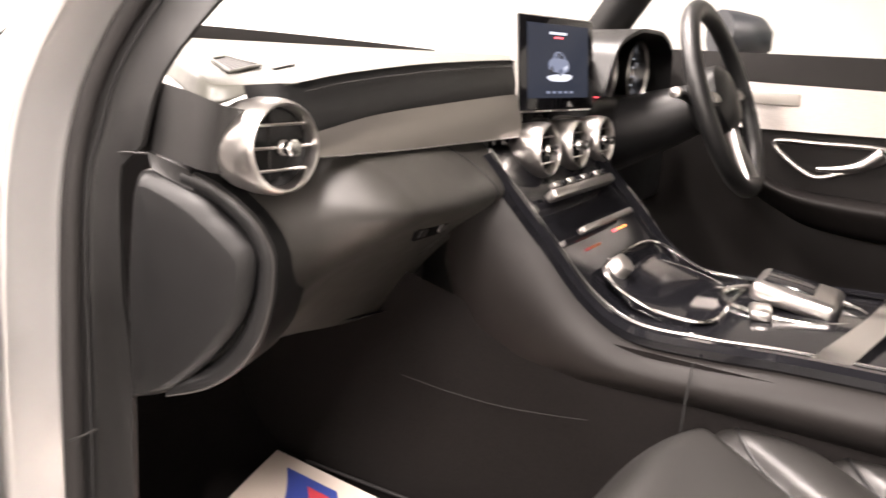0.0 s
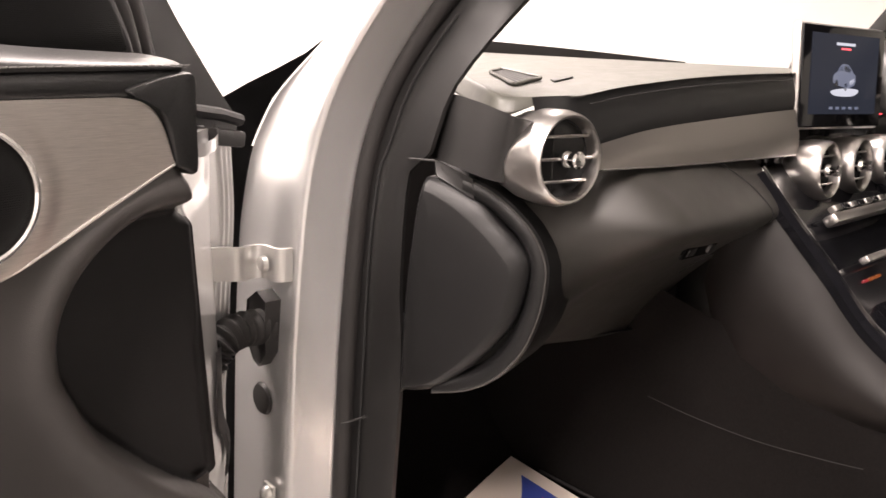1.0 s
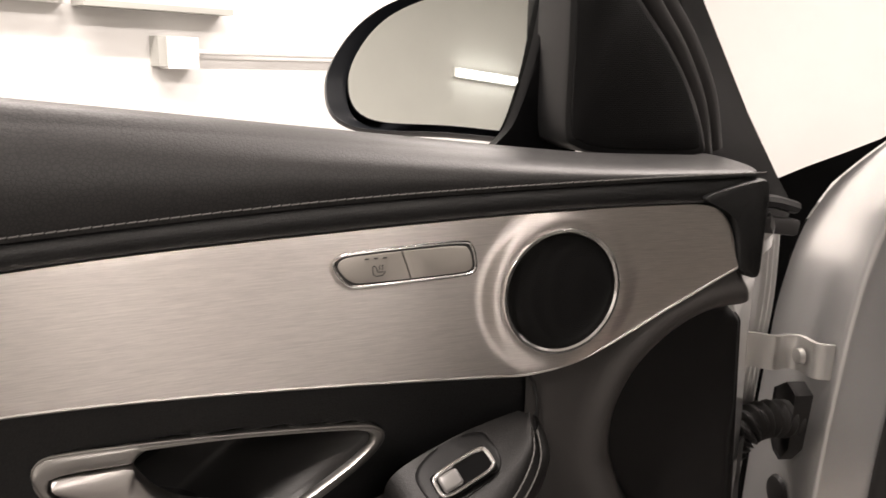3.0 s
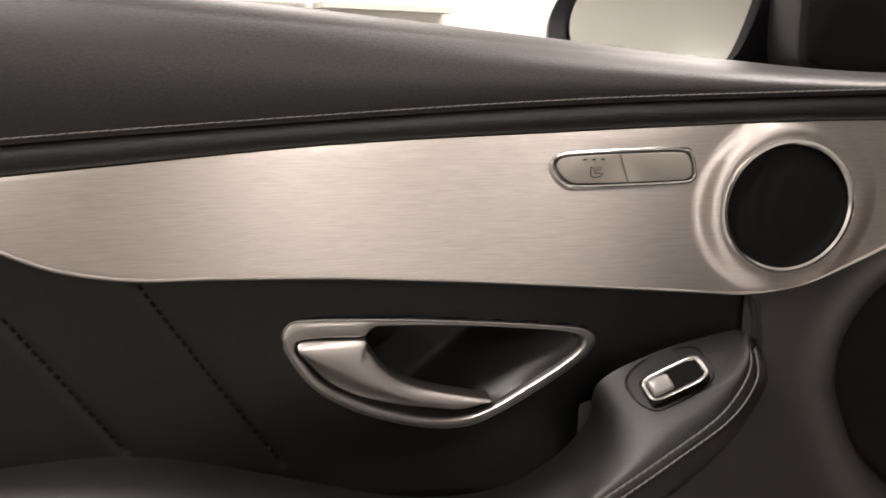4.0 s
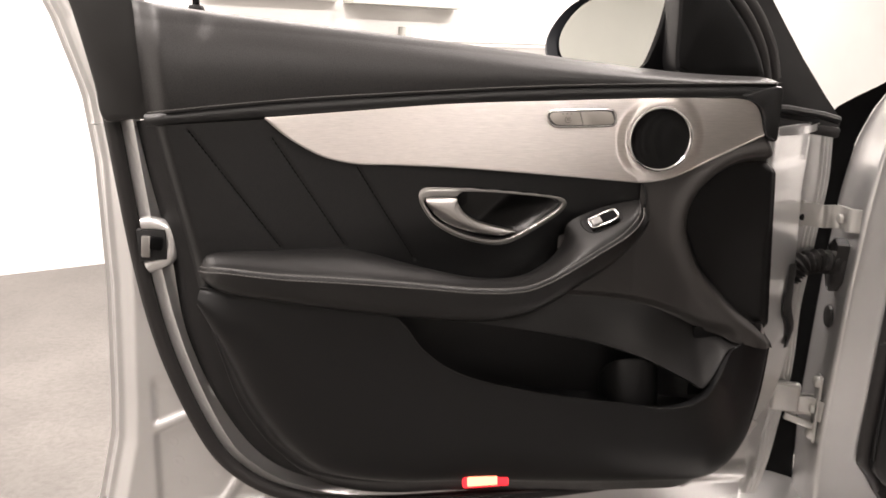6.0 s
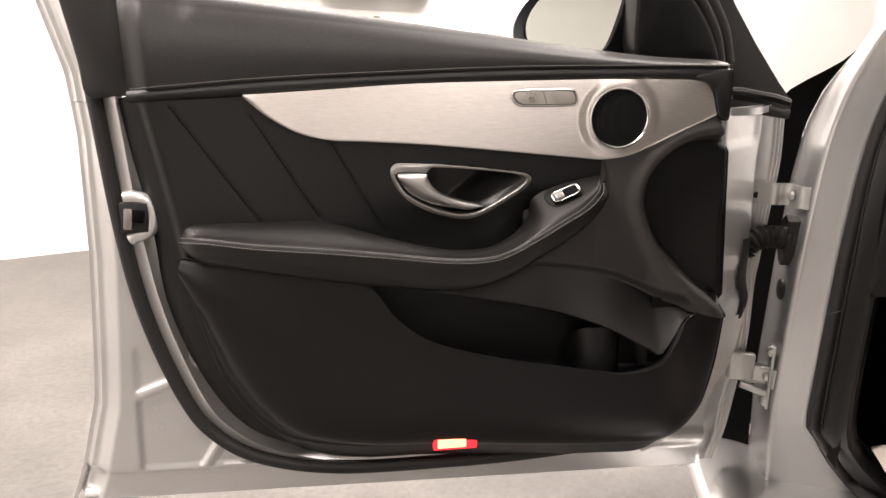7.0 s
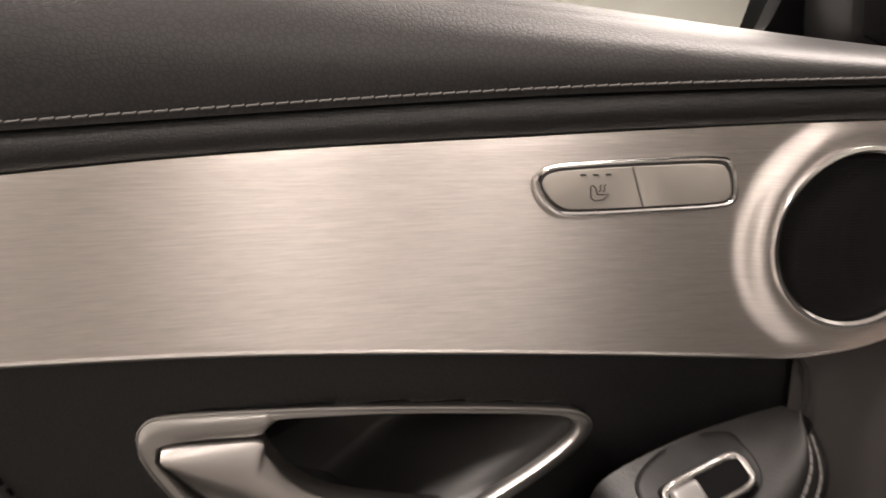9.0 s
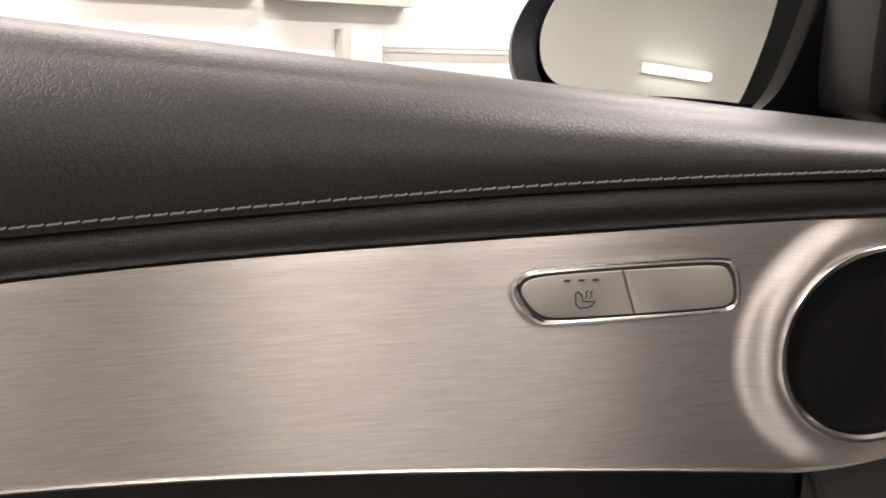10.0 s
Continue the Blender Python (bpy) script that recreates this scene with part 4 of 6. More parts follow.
part("hinge_cover", grid(lambda s, t: (0.455 + 0.15 * s, 0.62 + 0.12 * s ** 1.5, 0.838 - 0.012 * t), 6, 3), PAINT, door)

# mirror triangle with tweeter
sail_out = spline([(0.310, 1.09), (0.309, 0.99), (0.311, 0.928), (0.322, 0.915), (0.352, 0.908), (0.40, 0.905), (0.458, 0.905), (0.464, 0.918), (0.444, 0.962), (0.412, 1.005), (0.372, 1.045), (0.335, 1.085)], 70, True)
sail = part("mirror_triangle", prism(sail_out, 0.692, 0.74, 0.006), PLASTIC, door, "black triangular tweeter cover by the mirror")
sc2 = np.array([0.365, 0.965])
part("tweeter_mesh", prism([tuple(sc2 + (np.array(q) - sc2) * 0.90) for q in sail_out], 0.690, 0.70, 0.003), GRILLE, sail, "fine black mesh")
for k, (dx, r) in enumerate(((0.014, 0.009), (0.034, 0.011))):
    pp = [(a + dx, 0.712 + 0.012 * k, b + dx * 0.35) for a, b in spline([(0.466, 0.896), (0.452, 0.945), (0.424, 0.992), (0.388, 1.034), (0.345, 1.090)], 30)]
    part("frame_seal", tube(pp, r, 10), RUBBER, door, "curved black window frame seal")
tri = [(0.425, 1.09), (0.458, 1.009), (0.505, 0.904), (0.520, 0.870), (0.522, 0.836), (0.560, 0.832), (0.610, 0.826), (0.654, 0.818), (0.656, 0.838), (0.648, 0.850), (0.606, 0.892), (0.560, 0.940), (0.515, 0.990), (0.470, 1.045), (0.440, 1.09)]
part("front_frame", thick(([(p, 0.722 + 0.035 * smooth(0.45, 0.66, p), q) for p, q in tri], [tuple(range(15))]), (0, 0.02, 0)), PLASTIC, door, "black front corner of the window frame")
part("frame_ledge", tube([(0.470, 0.716, 0.862), (0.53, 0.722, 0.860), (0.60, 0.728, 0.850), (0.632, 0.73, 0.842)], 0.007, 8), PLASTIC, door)
part("frame_foot", block((0.155, 0.02, 0.018), 0.004, 2, pose(0.555, 0.730, 0.832, 0, 8, 0)), RUBBER, door)

# exterior mirror on the door
mc = Vector((0.308, 0.86, 0.985))
mo = spline([(-0.125, -0.025), (-0.105, 0.020), (-0.065, 0.050), (0.0, 0.066), (0.130, 0.066), (0.165, 0.056), (0.160, 0.000), (0.140, -0.066), (-0.02, -0.066), (-0.105, -0.062)], 70, True)
mm = Matrix.Translation(mc) @ pose(0, 0, 0, 0, 0, -32) @ pose(0, 0, 0, -13, 0, 0)
def mirror_shell(s, t):
    a = np.array(mo[int(round(s * 70)) % 70])
    k = [1.0, 1.03, 1.06, 1.05, 0.9, 0.55, 0.0][round(t * 6)]
    y = [0.004, -0.008, 0.0, 0.02, 0.06, 0.085, 0.09][round(t * 6)]
    grow = 1 + (0.14 if a[0] < 0 else 0.02) * (1 if 0 < t else 0.25)
    return mm @ Vector((a[0] * k * grow, y, a[1] * k * 1.10))
wing = part("wing_mirror", grid(mirror_shell, 70, 7, True), BLACK_MIRROR, door, "exterior wing mirror in a dark shell")
part("mirror_glass", ([tuple(mm @ pose(0, 0, 0, 8, 0, 4) @ Vector((a, 0.0, b))) for a, b in mo], [tuple(range(70))]), MIRROR, wing, "clean mirror glass", True)
part("mirror_foot", prism(spline([(0.262, 0.90), (0.285, 0.93), (0.305, 0.99), (0.325, 1.08), (0.36, 1.08), (0.35, 0.90)], 40, True), 0.735, 0.748, 0.004), MATTE, door, "black mirror foot")
part("glass_channel", tube([(x, 0.705, BELT(x) - 0.012) for x in np.linspace(-0.46, 0.30, 30)], 0.008, 6), RUBBER, door)
# ---- body side: hinge pillar, sill, hinges ----
body = thing("bodyshell", W(0.06, 0, 0.2), "silver painted car bodyshell with hinge pillar and sill", "car body", kind="structure")


def pillar_edge(z):
    """Rear outer corner of the hinge pillar: inboard, forward."""
    u = float(np.interp(z, [0.1, 0.27, 0.56, 0.73, 0.84], [0.045, 0.036, 0.045, 0.055, 0.062]))
    k = 0.05 * math.log1p(math.exp((z - 0.87) / 0.05))
    return u + 0.30 * k, -0.06 - 0.80 * k


SWEEP = along([(0.02, 0.17), (0.10, 0.112), (0.13, 0.085), (0.197, 0.032), (0.264, 0.004), (0.35, 0.0), (1.5, 0.0)])


def pillar_depth(z):
    return float(np.interp(z, [0.2, 0.7, 0.80, 0.86, 0.90, 0.934, 1.0], [0.135, 0.14, 0.13, 0.11, 0.080, 0.055, 0.055]))


def pillar_row(z):
    u, v = pillar_edge(z)
    w, w2 = pillar_depth(z), SWEEP(z)
    return [(u - 0.010, v + w, z), (u - 0.014, v + w * 0.8, z), (u - 0.012, v + min(0.05, w * 0.5), z), (u - 0.0112, v + 0.012, z), (u - 0.0102, v + 0.0035, z), (u - 0.0065, v - 0.0004, z), (u + 0.001, v - 0.0018, z), (u + 0.035 + 0.5 * w2, v - 0.008, z), (u + 0.050 + w2, v - 0.010, z), (u + 0.058 + w2, v - 0.002, z), (u + 0.060 + w2, v + 0.03, z)]


zs = np.linspace(0.02, 1.45, 70)
rows_p = [spline(pillar_row(z), 60) for z in zs]
part("pillar", in_car(grid(lambda s, t: rows_p[round(s * 69)][round(t * 59)], 70, 60)), PAINT, body, "silver painted hinge pillar and windscreen post")
seal_pts = [W(0.222, v, 0.128) for v in (-1.55, -1.1, -0.7, -0.40, -0.25)] + [W(0.213, -0.14, 0.124)] + [W(pillar_edge(z)[0] + 0.062 + SWEEP(z), pillar_edge(z)[1] - 0.012, z) for z in np.linspace(0.135, 1.45, 60)]
part("aperture_seal", tube(seal_pts, 0.0135, 10), RUBBER, body, "black rubber aperture seal")
POST = along([(0.02, 0.30), (0.13, 0.250), (0.20, 0.175), (0.28, 0.137), (0.55, 0.133), (0.66, 0.124), (0.790, 0.126), (0.812, 0.128), (0.85, 0.132), (0.887, 0.142), (0.932, 0.162), (0.984, 0.205), (1.05, 0.24), (1.2, 0.30), (1.45, 0.39)])
POST_V = along([(0.10, -0.13), (0.55, -0.15), (0.66, -0.152), (0.790, -0.156), (0.812, -0.184), (0.85, -0.196), (0.887, -0.203), (0.932, -0.226), (0.984, -0.244), (1.05, -0.292), (1.2, -0.42), (1.45, -0.63)])
trim_rows = []
for z in np.linspace(0.02, 1.45, 60):
    u, v = pillar_edge(z)
    a0, a1 = np.array((u + 0.068 + SWEEP(z), v - 0.004)), np.array((POST(z), POST_V(z)))
    mid = a0 * 0.5 + a1 * 0.5 + np.array((-0.010, -0.012))
    trim_rows.append(spline([(*a0, z), (*(a0 * 0.8 + a1 * 0.2 + np.array((-0.006, -0.014))), z), (*mid, z), (*a1, z), (a1[0] + 0.03, a1[1] + 0.05, z)], 18))
part("inner_post_trim", in_car(grid(lambda s, t: trim_rows[round(s * 59)][round(t * 17)], 60, 18)), POST_TRIM, body, "black plastic inner post trim")
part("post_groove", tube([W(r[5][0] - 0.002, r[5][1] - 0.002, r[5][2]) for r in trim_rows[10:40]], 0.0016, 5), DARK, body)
part("side_lining", in_car(grid(lambda s, t: (0.128, -0.13 + 0.42 * s, 0.19 + 0.55 * t), 8, 8)), CARPET, body, "black carpeted footwell side")
part("bulkhead", in_car(grid(lambda s, t: (0.12 + 1.5 * s, 0.28, 0.40 + 0.37 * t), 4, 4)), CARPET, body)
part("rear_wall", in_car(thick(grid(lambda s, t: (0.10 + 1.5 * s, -1.75, 0.20 + 0.62 * t), 4, 4), (0, -0.02, 0))), CARPET, body)
# flat black sheet, the shade of the hinge hollow put into its colour
part("cavity_shade", in_car(grid(lambda s, t: (-0.20 + 0.35 * s, 0.19 + 0.04 * math.sin(3 * s), 0.10 + 0.66 * t), 8, 4)), MATTE, body, "black sheet standing for the unlit hollow behind the hinge")
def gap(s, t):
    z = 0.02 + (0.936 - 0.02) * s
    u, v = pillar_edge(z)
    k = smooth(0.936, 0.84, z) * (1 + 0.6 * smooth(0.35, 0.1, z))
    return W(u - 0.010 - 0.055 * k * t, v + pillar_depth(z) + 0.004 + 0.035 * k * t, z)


# wing seal coloured near-black so the gap's shade is painted in
part("gap_seal", grid(gap, 50, 6), MATTE, body, "black wing seal, also standing for the unlit door gap")
# sill
part("sill", in_car(loft([[(-0.06, 0.16, 0.075), (-0.075, -0.3, 0.075), (-0.08, -1.6, 0.085)], [(-0.02, 0.14, 0.11), (-0.03, -0.3, 0.11), (-0.03, -1.6, 0.12)], [(0.04, 0.13, 0.118), (0.04, -0.3, 0.118), (0.04, -1.6, 0.13)], [(0.21, 0.06, 0.112), (0.22, -0.3, 0.116), (0.22, -1.6, 0.126)]], 20, 14)), PAINT, body, "silver door sill")
part("sill_trim", in_car(loft([[(0.226, 0.05, 0.118), (0.228, -0.3, 0.122), (0.228, -1.6, 0.128)], [(0.232, 0.05, 0.150), (0.236, -0.3, 0.152), (0.236, -1.6, 0.156)], [(0.236, 0.05, 0.200), (0.246, -0.3, 0.203), (0.246, -1.6, 0.205)], [(0.275, 0.05, 0.196), (0.285, -0.3, 0.198), (0.285, -1.6, 0.2)]], 30, 14)), PLASTIC, body, "black plastic sill trim")
part("sill_side", in_car(loft([[(-0.06, 0.16, 0.075), (-0.08, -1.6, 0.085)], [(-0.08, 0.16, 0.04), (-0.10, -1.6, 0.05)], [(-0.05, 0.16, 0.0), (-0.07, -1.6, 0.0)]], 8, 10)), PAINT, body)


def ribbon(pts, half, th, zc, n=30):
    """A bent strap standing on edge, along plan points (u, v)."""
    p = spline(pts, n)
    verts, faces = [], []
    for i, (u, v) in enumerate(p):
        a, b = p[max(i - 1, 0)], p[min(i + 1, n - 1)]
        d = np.array(b) - np.array(a)
        d = d / (np.linalg.norm(d) + 1e-9)
        nrm = np.array((-d[1], d[0])) * th
        for z in (zc - half, zc + half):
            verts += [(u + nrm[0], v + nrm[1], z), (u - nrm[0], v - nrm[1], z)]
    for i in range(n - 1):
        a, b = i * 4, i * 4 + 4
        faces += [(a, b, b + 2, a + 2), (a + 1, a + 3, b + 3, b + 1), (a, a + 1, b + 1, b), (a + 2, b + 2, b + 3, a + 3)]
    faces += [(0, 2, 3, 1), (n * 4 - 4, n * 4 - 3, n * 4 - 1, n * 4 - 2)]
    return verts, faces


for zc, name in ((0.676, "upper"), (0.322, "lower")):
    h = part("hinge", in_car(ribbon([(0.040, -0.050), (0.024, -0.044), (0.020, -0.020), (0.006, -0.014), (-0.010, -0.018), (-0.030, -0.006), (-0.055, 0.004), (-0.085, 0.0)], 0.020, 0.0028, zc)), STEEL, body, "bent steel door hinge strap")
    part("bolt", lathe([(0.0001, 0.008), (0.005, 0.0078), (0.0085, 0.006), (0.0095, 0.0)], W(0.016, -0.030, zc), -IN, 16), STEEL, h, "hinge bolt")
    part("pin", lathe([(0.0001, 0.024), (0.006, 0.023), (0.0065, -0.023), (0.0001, -0.024)], W(-0.040, 0.004, zc), (0, 0, 1), 14), STEEL, h, "hinge pin")
    # black disc on the strap paints the hole's shade
    part("pin_hole", lathe([(0.0001, 0.0012), (0.0055, 0.001), (0.006, 0.0)], W(-0.040, -0.004, zc - 0.006), -FWD, 14), DARK, h)
plate = part("hinge_plate", in_car(merged(block((0.006, 0.024, 0.130), 0.0028, 2, pose(0.021, -0.030, 0.322)), block((0.052, 0.010, 0.014), 0.003, 2, pose(-0.004, -0.024, 0.292, 0, 14, -14)), block((0.030, 0.008, 0.030), 0.003, 2, pose(0.006, -0.026, 0.326, 0, 0, -10)))), STEEL, body, "bolted lower hinge plate")
for z in (0.374, 0.272):
    part("bolt", lathe([(0.0001, 0.009), (0.006, 0.0085), (0.0095, 0.006), (0.0115, 0.0)], W(0.018, -0.031, z), -IN, 16), STEEL, plate, "hinge bolt")
part("barrel", in_car(block((0.050, 0.020, 0.056), 0.006, 3, pose(-0.030, -0.014, 0.334, 0, 0, -6))), STEEL, plate, "folded hinge leaf on the door")
# cable boot and plug
BOOT = spline([W(0.036, -0.010, 0.588), W(0.015, -0.014, 0.593), W(-0.012, -0.020, 0.596), W(-0.036, -0.027, 0.592), W(-0.050, -0.031, 0.578), W(-0.055, -0.032, 0.560)], 90)
boot = part("cable_boot", tube([Vector(p) for p in BOOT], lambda f: (0.0195 - 0.004 * smooth(0.7, 1, f)) + 0.0028 * math.sin(f * 2 * math.pi * 12), 16), RUBBER, body, "ribbed black rubber cable boot")
def side_face(a, o, b):
    """A point on the pillar's outer side: forward, outwards, up."""
    return W(0.030 - o, a, b)


part("boot_flange", prism([(-0.030, 0.628), (-0.010, 0.637), (0.014, 0.620), (0.018, 0.572), (0.000, 0.546), (-0.014, 0.541), (-0.030, 0.562)], 0.010, -0.008, 0.004, side_face), RUBBER, boot, "pointed rubber flange")
part("plug", lathe([(0.0001, 0.004), (0.012, 0.004), (0.019, 0.002), (0.0215, -0.002)], W(0.028, 0.0, 0.490), -IN, 24), RUBBER, body, "black rubber plug")


def strip_on_edge(s, t):
    z = 0.452 + 0.150 * t
    p = hinge_side(0.375 + (0.05 + 0.08 * smooth(0.0, 0.35, t)) * s + 0.008 * math.sin(9 * t), (z - 0.205) / 0.632)
    return p[0], p[1] - 0.0035 - 0.003 * math.sin(math.pi * s), z


part("cable_sleeve", grid(strip_on_edge, 10, 24), RUBBER, door, "black cable sleeve along the door edge")

# unseen roof, headlining and shelf added to shade the cabin; far post, windscreen foot
part("roof", in_car(thick(grid(lambda s, t: (0.16 + 1.36 * s, -0.60 - 1.2 * t, 1.38 + 0.05 * math.sin(math.pi * s)), 10, 8), (0, 0, 0.03))), PAINT, body)
part("headlining", in_car(thick(grid(lambda s, t: (0.15 + 1.38 * s, -0.60 - 1.75 * t, 1.35 + 0.05 * math.sin(math.pi * s) - 0.10 * t * t), 12, 10), (0, 0, 0.012))), CLOTH, body, "unseen black cloth headlining added to darken the cabin")
part("rear_shelf", in_car(thick(grid(lambda s, t: (0.12 + 1.44 * s, -1.76 - 0.55 * t, 0.82 + 0.02 * t), 6, 4), (0, 0, -0.02))), CARPET, body, "unseen black rear shelf added to darken console reflections")
far_rows = []
for z in np.linspace(0.86, 1.45, 20):
    u, v = pillar_edge(z)
    far_rows.append(spline([(1.68 - u - 0.10, v + 0.06, z), (1.68 - u - 0.115, v + 0.0, z), (1.68 - u - 0.06, v - 0.04, z), (1.68 - u, v, z), (1.68 - u, v + 0.1, z)], 14))
part("far_post", in_car(grid(lambda s, t: far_rows[round(s * 19)][round(t * 13)], 20, 14)), PLASTIC, body, "dark far windscreen post")

# rear door, seen in the wing mirror
rear = thing("rear_door", W(0.0, -1.7, 0.3), "closed silver rear door with dark glass", "car door")
SIDE_U = along([(0.10, 0.010), (0.30, -0.035), (0.55, -0.050), (0.75, -0.040), (0.93, 0.000), (1.00, 0.030)])
part("skin", in_car(thick(grid(lambda s, t: (SIDE_U(0.14 + 0.80 * t) + 0.012 * (2 * s - 1) ** 2, -1.13 - 1.05 * s, 0.14 + 0.80 * t), 24, 40), (0.02, 0, 0))), PAINT, rear, "silver painted door skin")
part("window_glass", in_car(thick(grid(lambda s, t: (0.015 + 0.20 * t, -1.20 - 0.75 * s - 0.10 * t, 0.95 + 0.36 * t * (1 - 0.45 * s ** 3)), 16, 8), (0.006, 0, 0))), PIANO, rear, "dark tinted glass")
part("window_trim", tube([W(0.006, v, 0.948) for v in np.linspace(-1.13, -2.15, 20)], 0.009, 8), CHROME, rear, "bright belt moulding")
part("handle", tube([W(SIDE_U(0.83) - 0.010, -1.98, 0.832), W(SIDE_U(0.83) - 0.035, -2.01, 0.834), W(SIDE_U(0.83) - 0.036, -2.10, 0.836), W(SIDE_U(0.83) - 0.010, -2.14, 0.836)], 0.013, 10, False, 0.7), CHROME, rear, "chrome door handle")
part("centre_post", in_car(thick(grid(lambda s, t: (0.010 + 0.21 * t, -1.08 - 0.10 * s - 0.08 * t, 0.94 + 0.42 * t), 6, 10), (0.05, 0, 0))), PIANO, body, "gloss black centre post")
part("quarter_panel", in_car(thick(grid(lambda s, t: (SIDE_U(0.14 + 0.80 * t) + 0.010 + 0.10 * s ** 2, -2.185 - 0.80 * s, 0.14 + 0.80 * t), 20, 30), (0.02, 0, 0))), PAINT, body, "silver rear quarter panel")

# ---- dashboard ----
dash = thing("dashboard", W(0.8, -0.2, 0.55), "black soft-touch dashboard with round silver vents", "dashboard")
TOPZ = along([(0.10, 0.882), (0.14, 0.885), (0.22, 0.892), (0.30, 0.902), (0.47, 0.915), (0.715, 0.924), (0.95, 0.927), (1.2, 0.930), (1.6, 0.925)])


def dash_top(s, t):
    u = 0.150 + 1.42 * s
    v = -0.312 + 0.05 * smooth(0.05, 0.0, s) + 0.66 * t
    z0 = TOPZ(u)
    z = z0 + (0.929 - z0) * t ** 0.85 - 0.0015 * (1 - smooth(0, 0.05, t))
    u2 = u + (0.42 * (1 - s) ** 2 - 0.05 * s) * t
    return W(u2, v, z)


top = part("top_pad", grid(dash_top, 70, 30), SOFT, dash, "smooth dark upper dash pad")
part("screen_foot", in_car(thick(grid(lambda s, t: (0.42 + 1.10 * s, 0.345 + 0.03 * math.sin(math.pi * s), 0.925 + (0.030 - 0.022 * s + 0.006 * math.sin(math.pi * s)) * t), 24, 4), (0, 0.02, 0.0))), RUBBER, dash, "black windscreen foot")
ln = [W(u, -0.315, TOPZ(u) - 0.011) for u in np.linspace(0.23, 0.70, 120)]
part("stitching", stitches(ln, 0.005, 0.0015, 0.0007), THREAD_DARK, dash, "dark dash seam", kind="stuff")
STRIP_T = along([(0.20, 0.836), (0.248, 0.841), (0.336, 0.853), (0.459, 0.861), (0.683, 0.871), (0.8, 0.872)])
STRIP_B = along([(0.20, 0.816), (0.248, 0.815), (0.406, 0.811), (0.601, 0.809), (0.8, 0.808)])
part("upper_fascia", in_car(grid(lambda s, t: (0.170 + 0.560 * s, -0.306 - 0.012 * math.sin(math.pi * t * 0.6) + 0.02 * smooth(0.08, 0, s), TOPZ(0.170 + 0.560 * s) - 0.001 + (STRIP_T(max(0.170 + 0.560 * s, 0.2)) - 0.004 - TOPZ(0.170 + 0.560 * s) + 0.001) * t), 50, 12)), LEATHER, dash, "black leather fascia with a seam")
strip = part("trim_strip", in_car(grid(lambda s, t: (0.232 + 0.48 * s, -0.320 - 0.012 * t - 0.002 * math.sin(math.pi * t), STRIP_T(0.232 + 0.48 * s) + (STRIP_B(0.232 + 0.48 * s) - STRIP_T(0.232 + 0.48 * s)) * t), 50, 10)), STRIP_TRIM, dash, "dark satin trim strip tapering to the vent")
part("edge_bead", tube([W(u, -0.3325, STRIP_B(u)) for u in np.linspace(0.235, 0.70, 50)], 0.0010, 6), SATIN, strip, "thin satin edge")


RIM = [(-0.214, 0.796), (-0.231, 0.790), (-0.250, 0.781), (-0.274, 0.763), (-0.293, 0.742), (-0.305, 0.716), (-0.307, 0.692), (-0.303, 0.655), (-0.290, 0.614), (-0.266, 0.578), (-0.232, 0.552), (-0.190, 0.538)]


def rim_v(z):
    return float(np.interp(-z, [-b for a, b in RIM], [a for a, b in RIM]))


GLOVE = spline([(0.0, -0.322), (0.08, -0.349), (0.16, -0.373), (0.22, -0.387), (0.265, -0.385), (0.33, -0.364), (0.45, -0.318), (0.60, -0.268), (0.80, -0.215), (1.0, -0.175)], 90)


def glove_v(u, t):
    s = (u - 0.165) / 0.45
    v = float(np.interp(t, GLOVE[:, 0], GLOVE[:, 1]))
    return v + 0.018 * smooth(0.55, 1.0, s)


def glove(s, t):
    low = 0.548 - 0.036 * smooth(0.3, 1.0, s)
    z = 0.813 + (low - 0.813) * t
    v0 = rim_v(z) + 0.010
    u0 = 0.14 + 0.415 * (-0.18 - v0) + 0.010
    u = u0 + (0.615 - u0) * s
    return W(u, v0 + (glove_v(u, t) - v0) * smooth(0.0, 0.36, s), z)


def on_glove(u, z, out=0.0):
    low = 0.548 - 0.036 * smooth(0.3, 1.0, (u - 0.18) / 0.435)
    return W(u, glove_v(u, (0.813 - z) / (0.813 - low)) - out, z)


gb = part("glove_box", grid(glove, 60, 50), LID, dash, "dark moulded glove box lid")
part("glove_seam", tube([on_glove(a, c, 0.0006) for a, c in spline([(0.500, 0.808), (0.545, 0.776), (0.572, 0.725), (0.574, 0.685), (0.555, 0.635)], 30)], 0.0011, 5), DARK, gb)
lm = Matrix.Translation(on_glove(0.440, 0.706, 0.001)) @ Matrix.Rotation(-CAR_TURN, 4, "Z") @ pose(0, 0, 0, 24, 0, 0)
lat = part("glove_latch", block((0.076, 0.005, 0.022), 0.0024, 3, lm), MATTE, dash, "black glove box latch")
part("lock", lathe([(0.0001, 0.004), (0.0065, 0.0036), (0.008, 0.0)], lm @ Vector((0.022, -0.002, 0)), lm.to_3x3() @ Vector((0, -1, 0)), 16), PLASTIC_GREY, lat, "small key lock")
part("catch", block((0.018, 0.004, 0.012), 0.0018, 2, lm @ pose(-0.022, -0.002, 0.0)), PLASTIC_GREY, lat, "grey latch catch")
part("underside", in_car(grid(lambda s, t: (0.13 + 0.50 * s, -0.176 + 0.41 * t, float(np.interp(0.13 + 0.50 * s, [0.16, 0.30, 0.50, 0.62], [0.555, 0.550, 0.530, 0.515])) - 0.08 * t), 16, 6)), PLASTIC, dash)
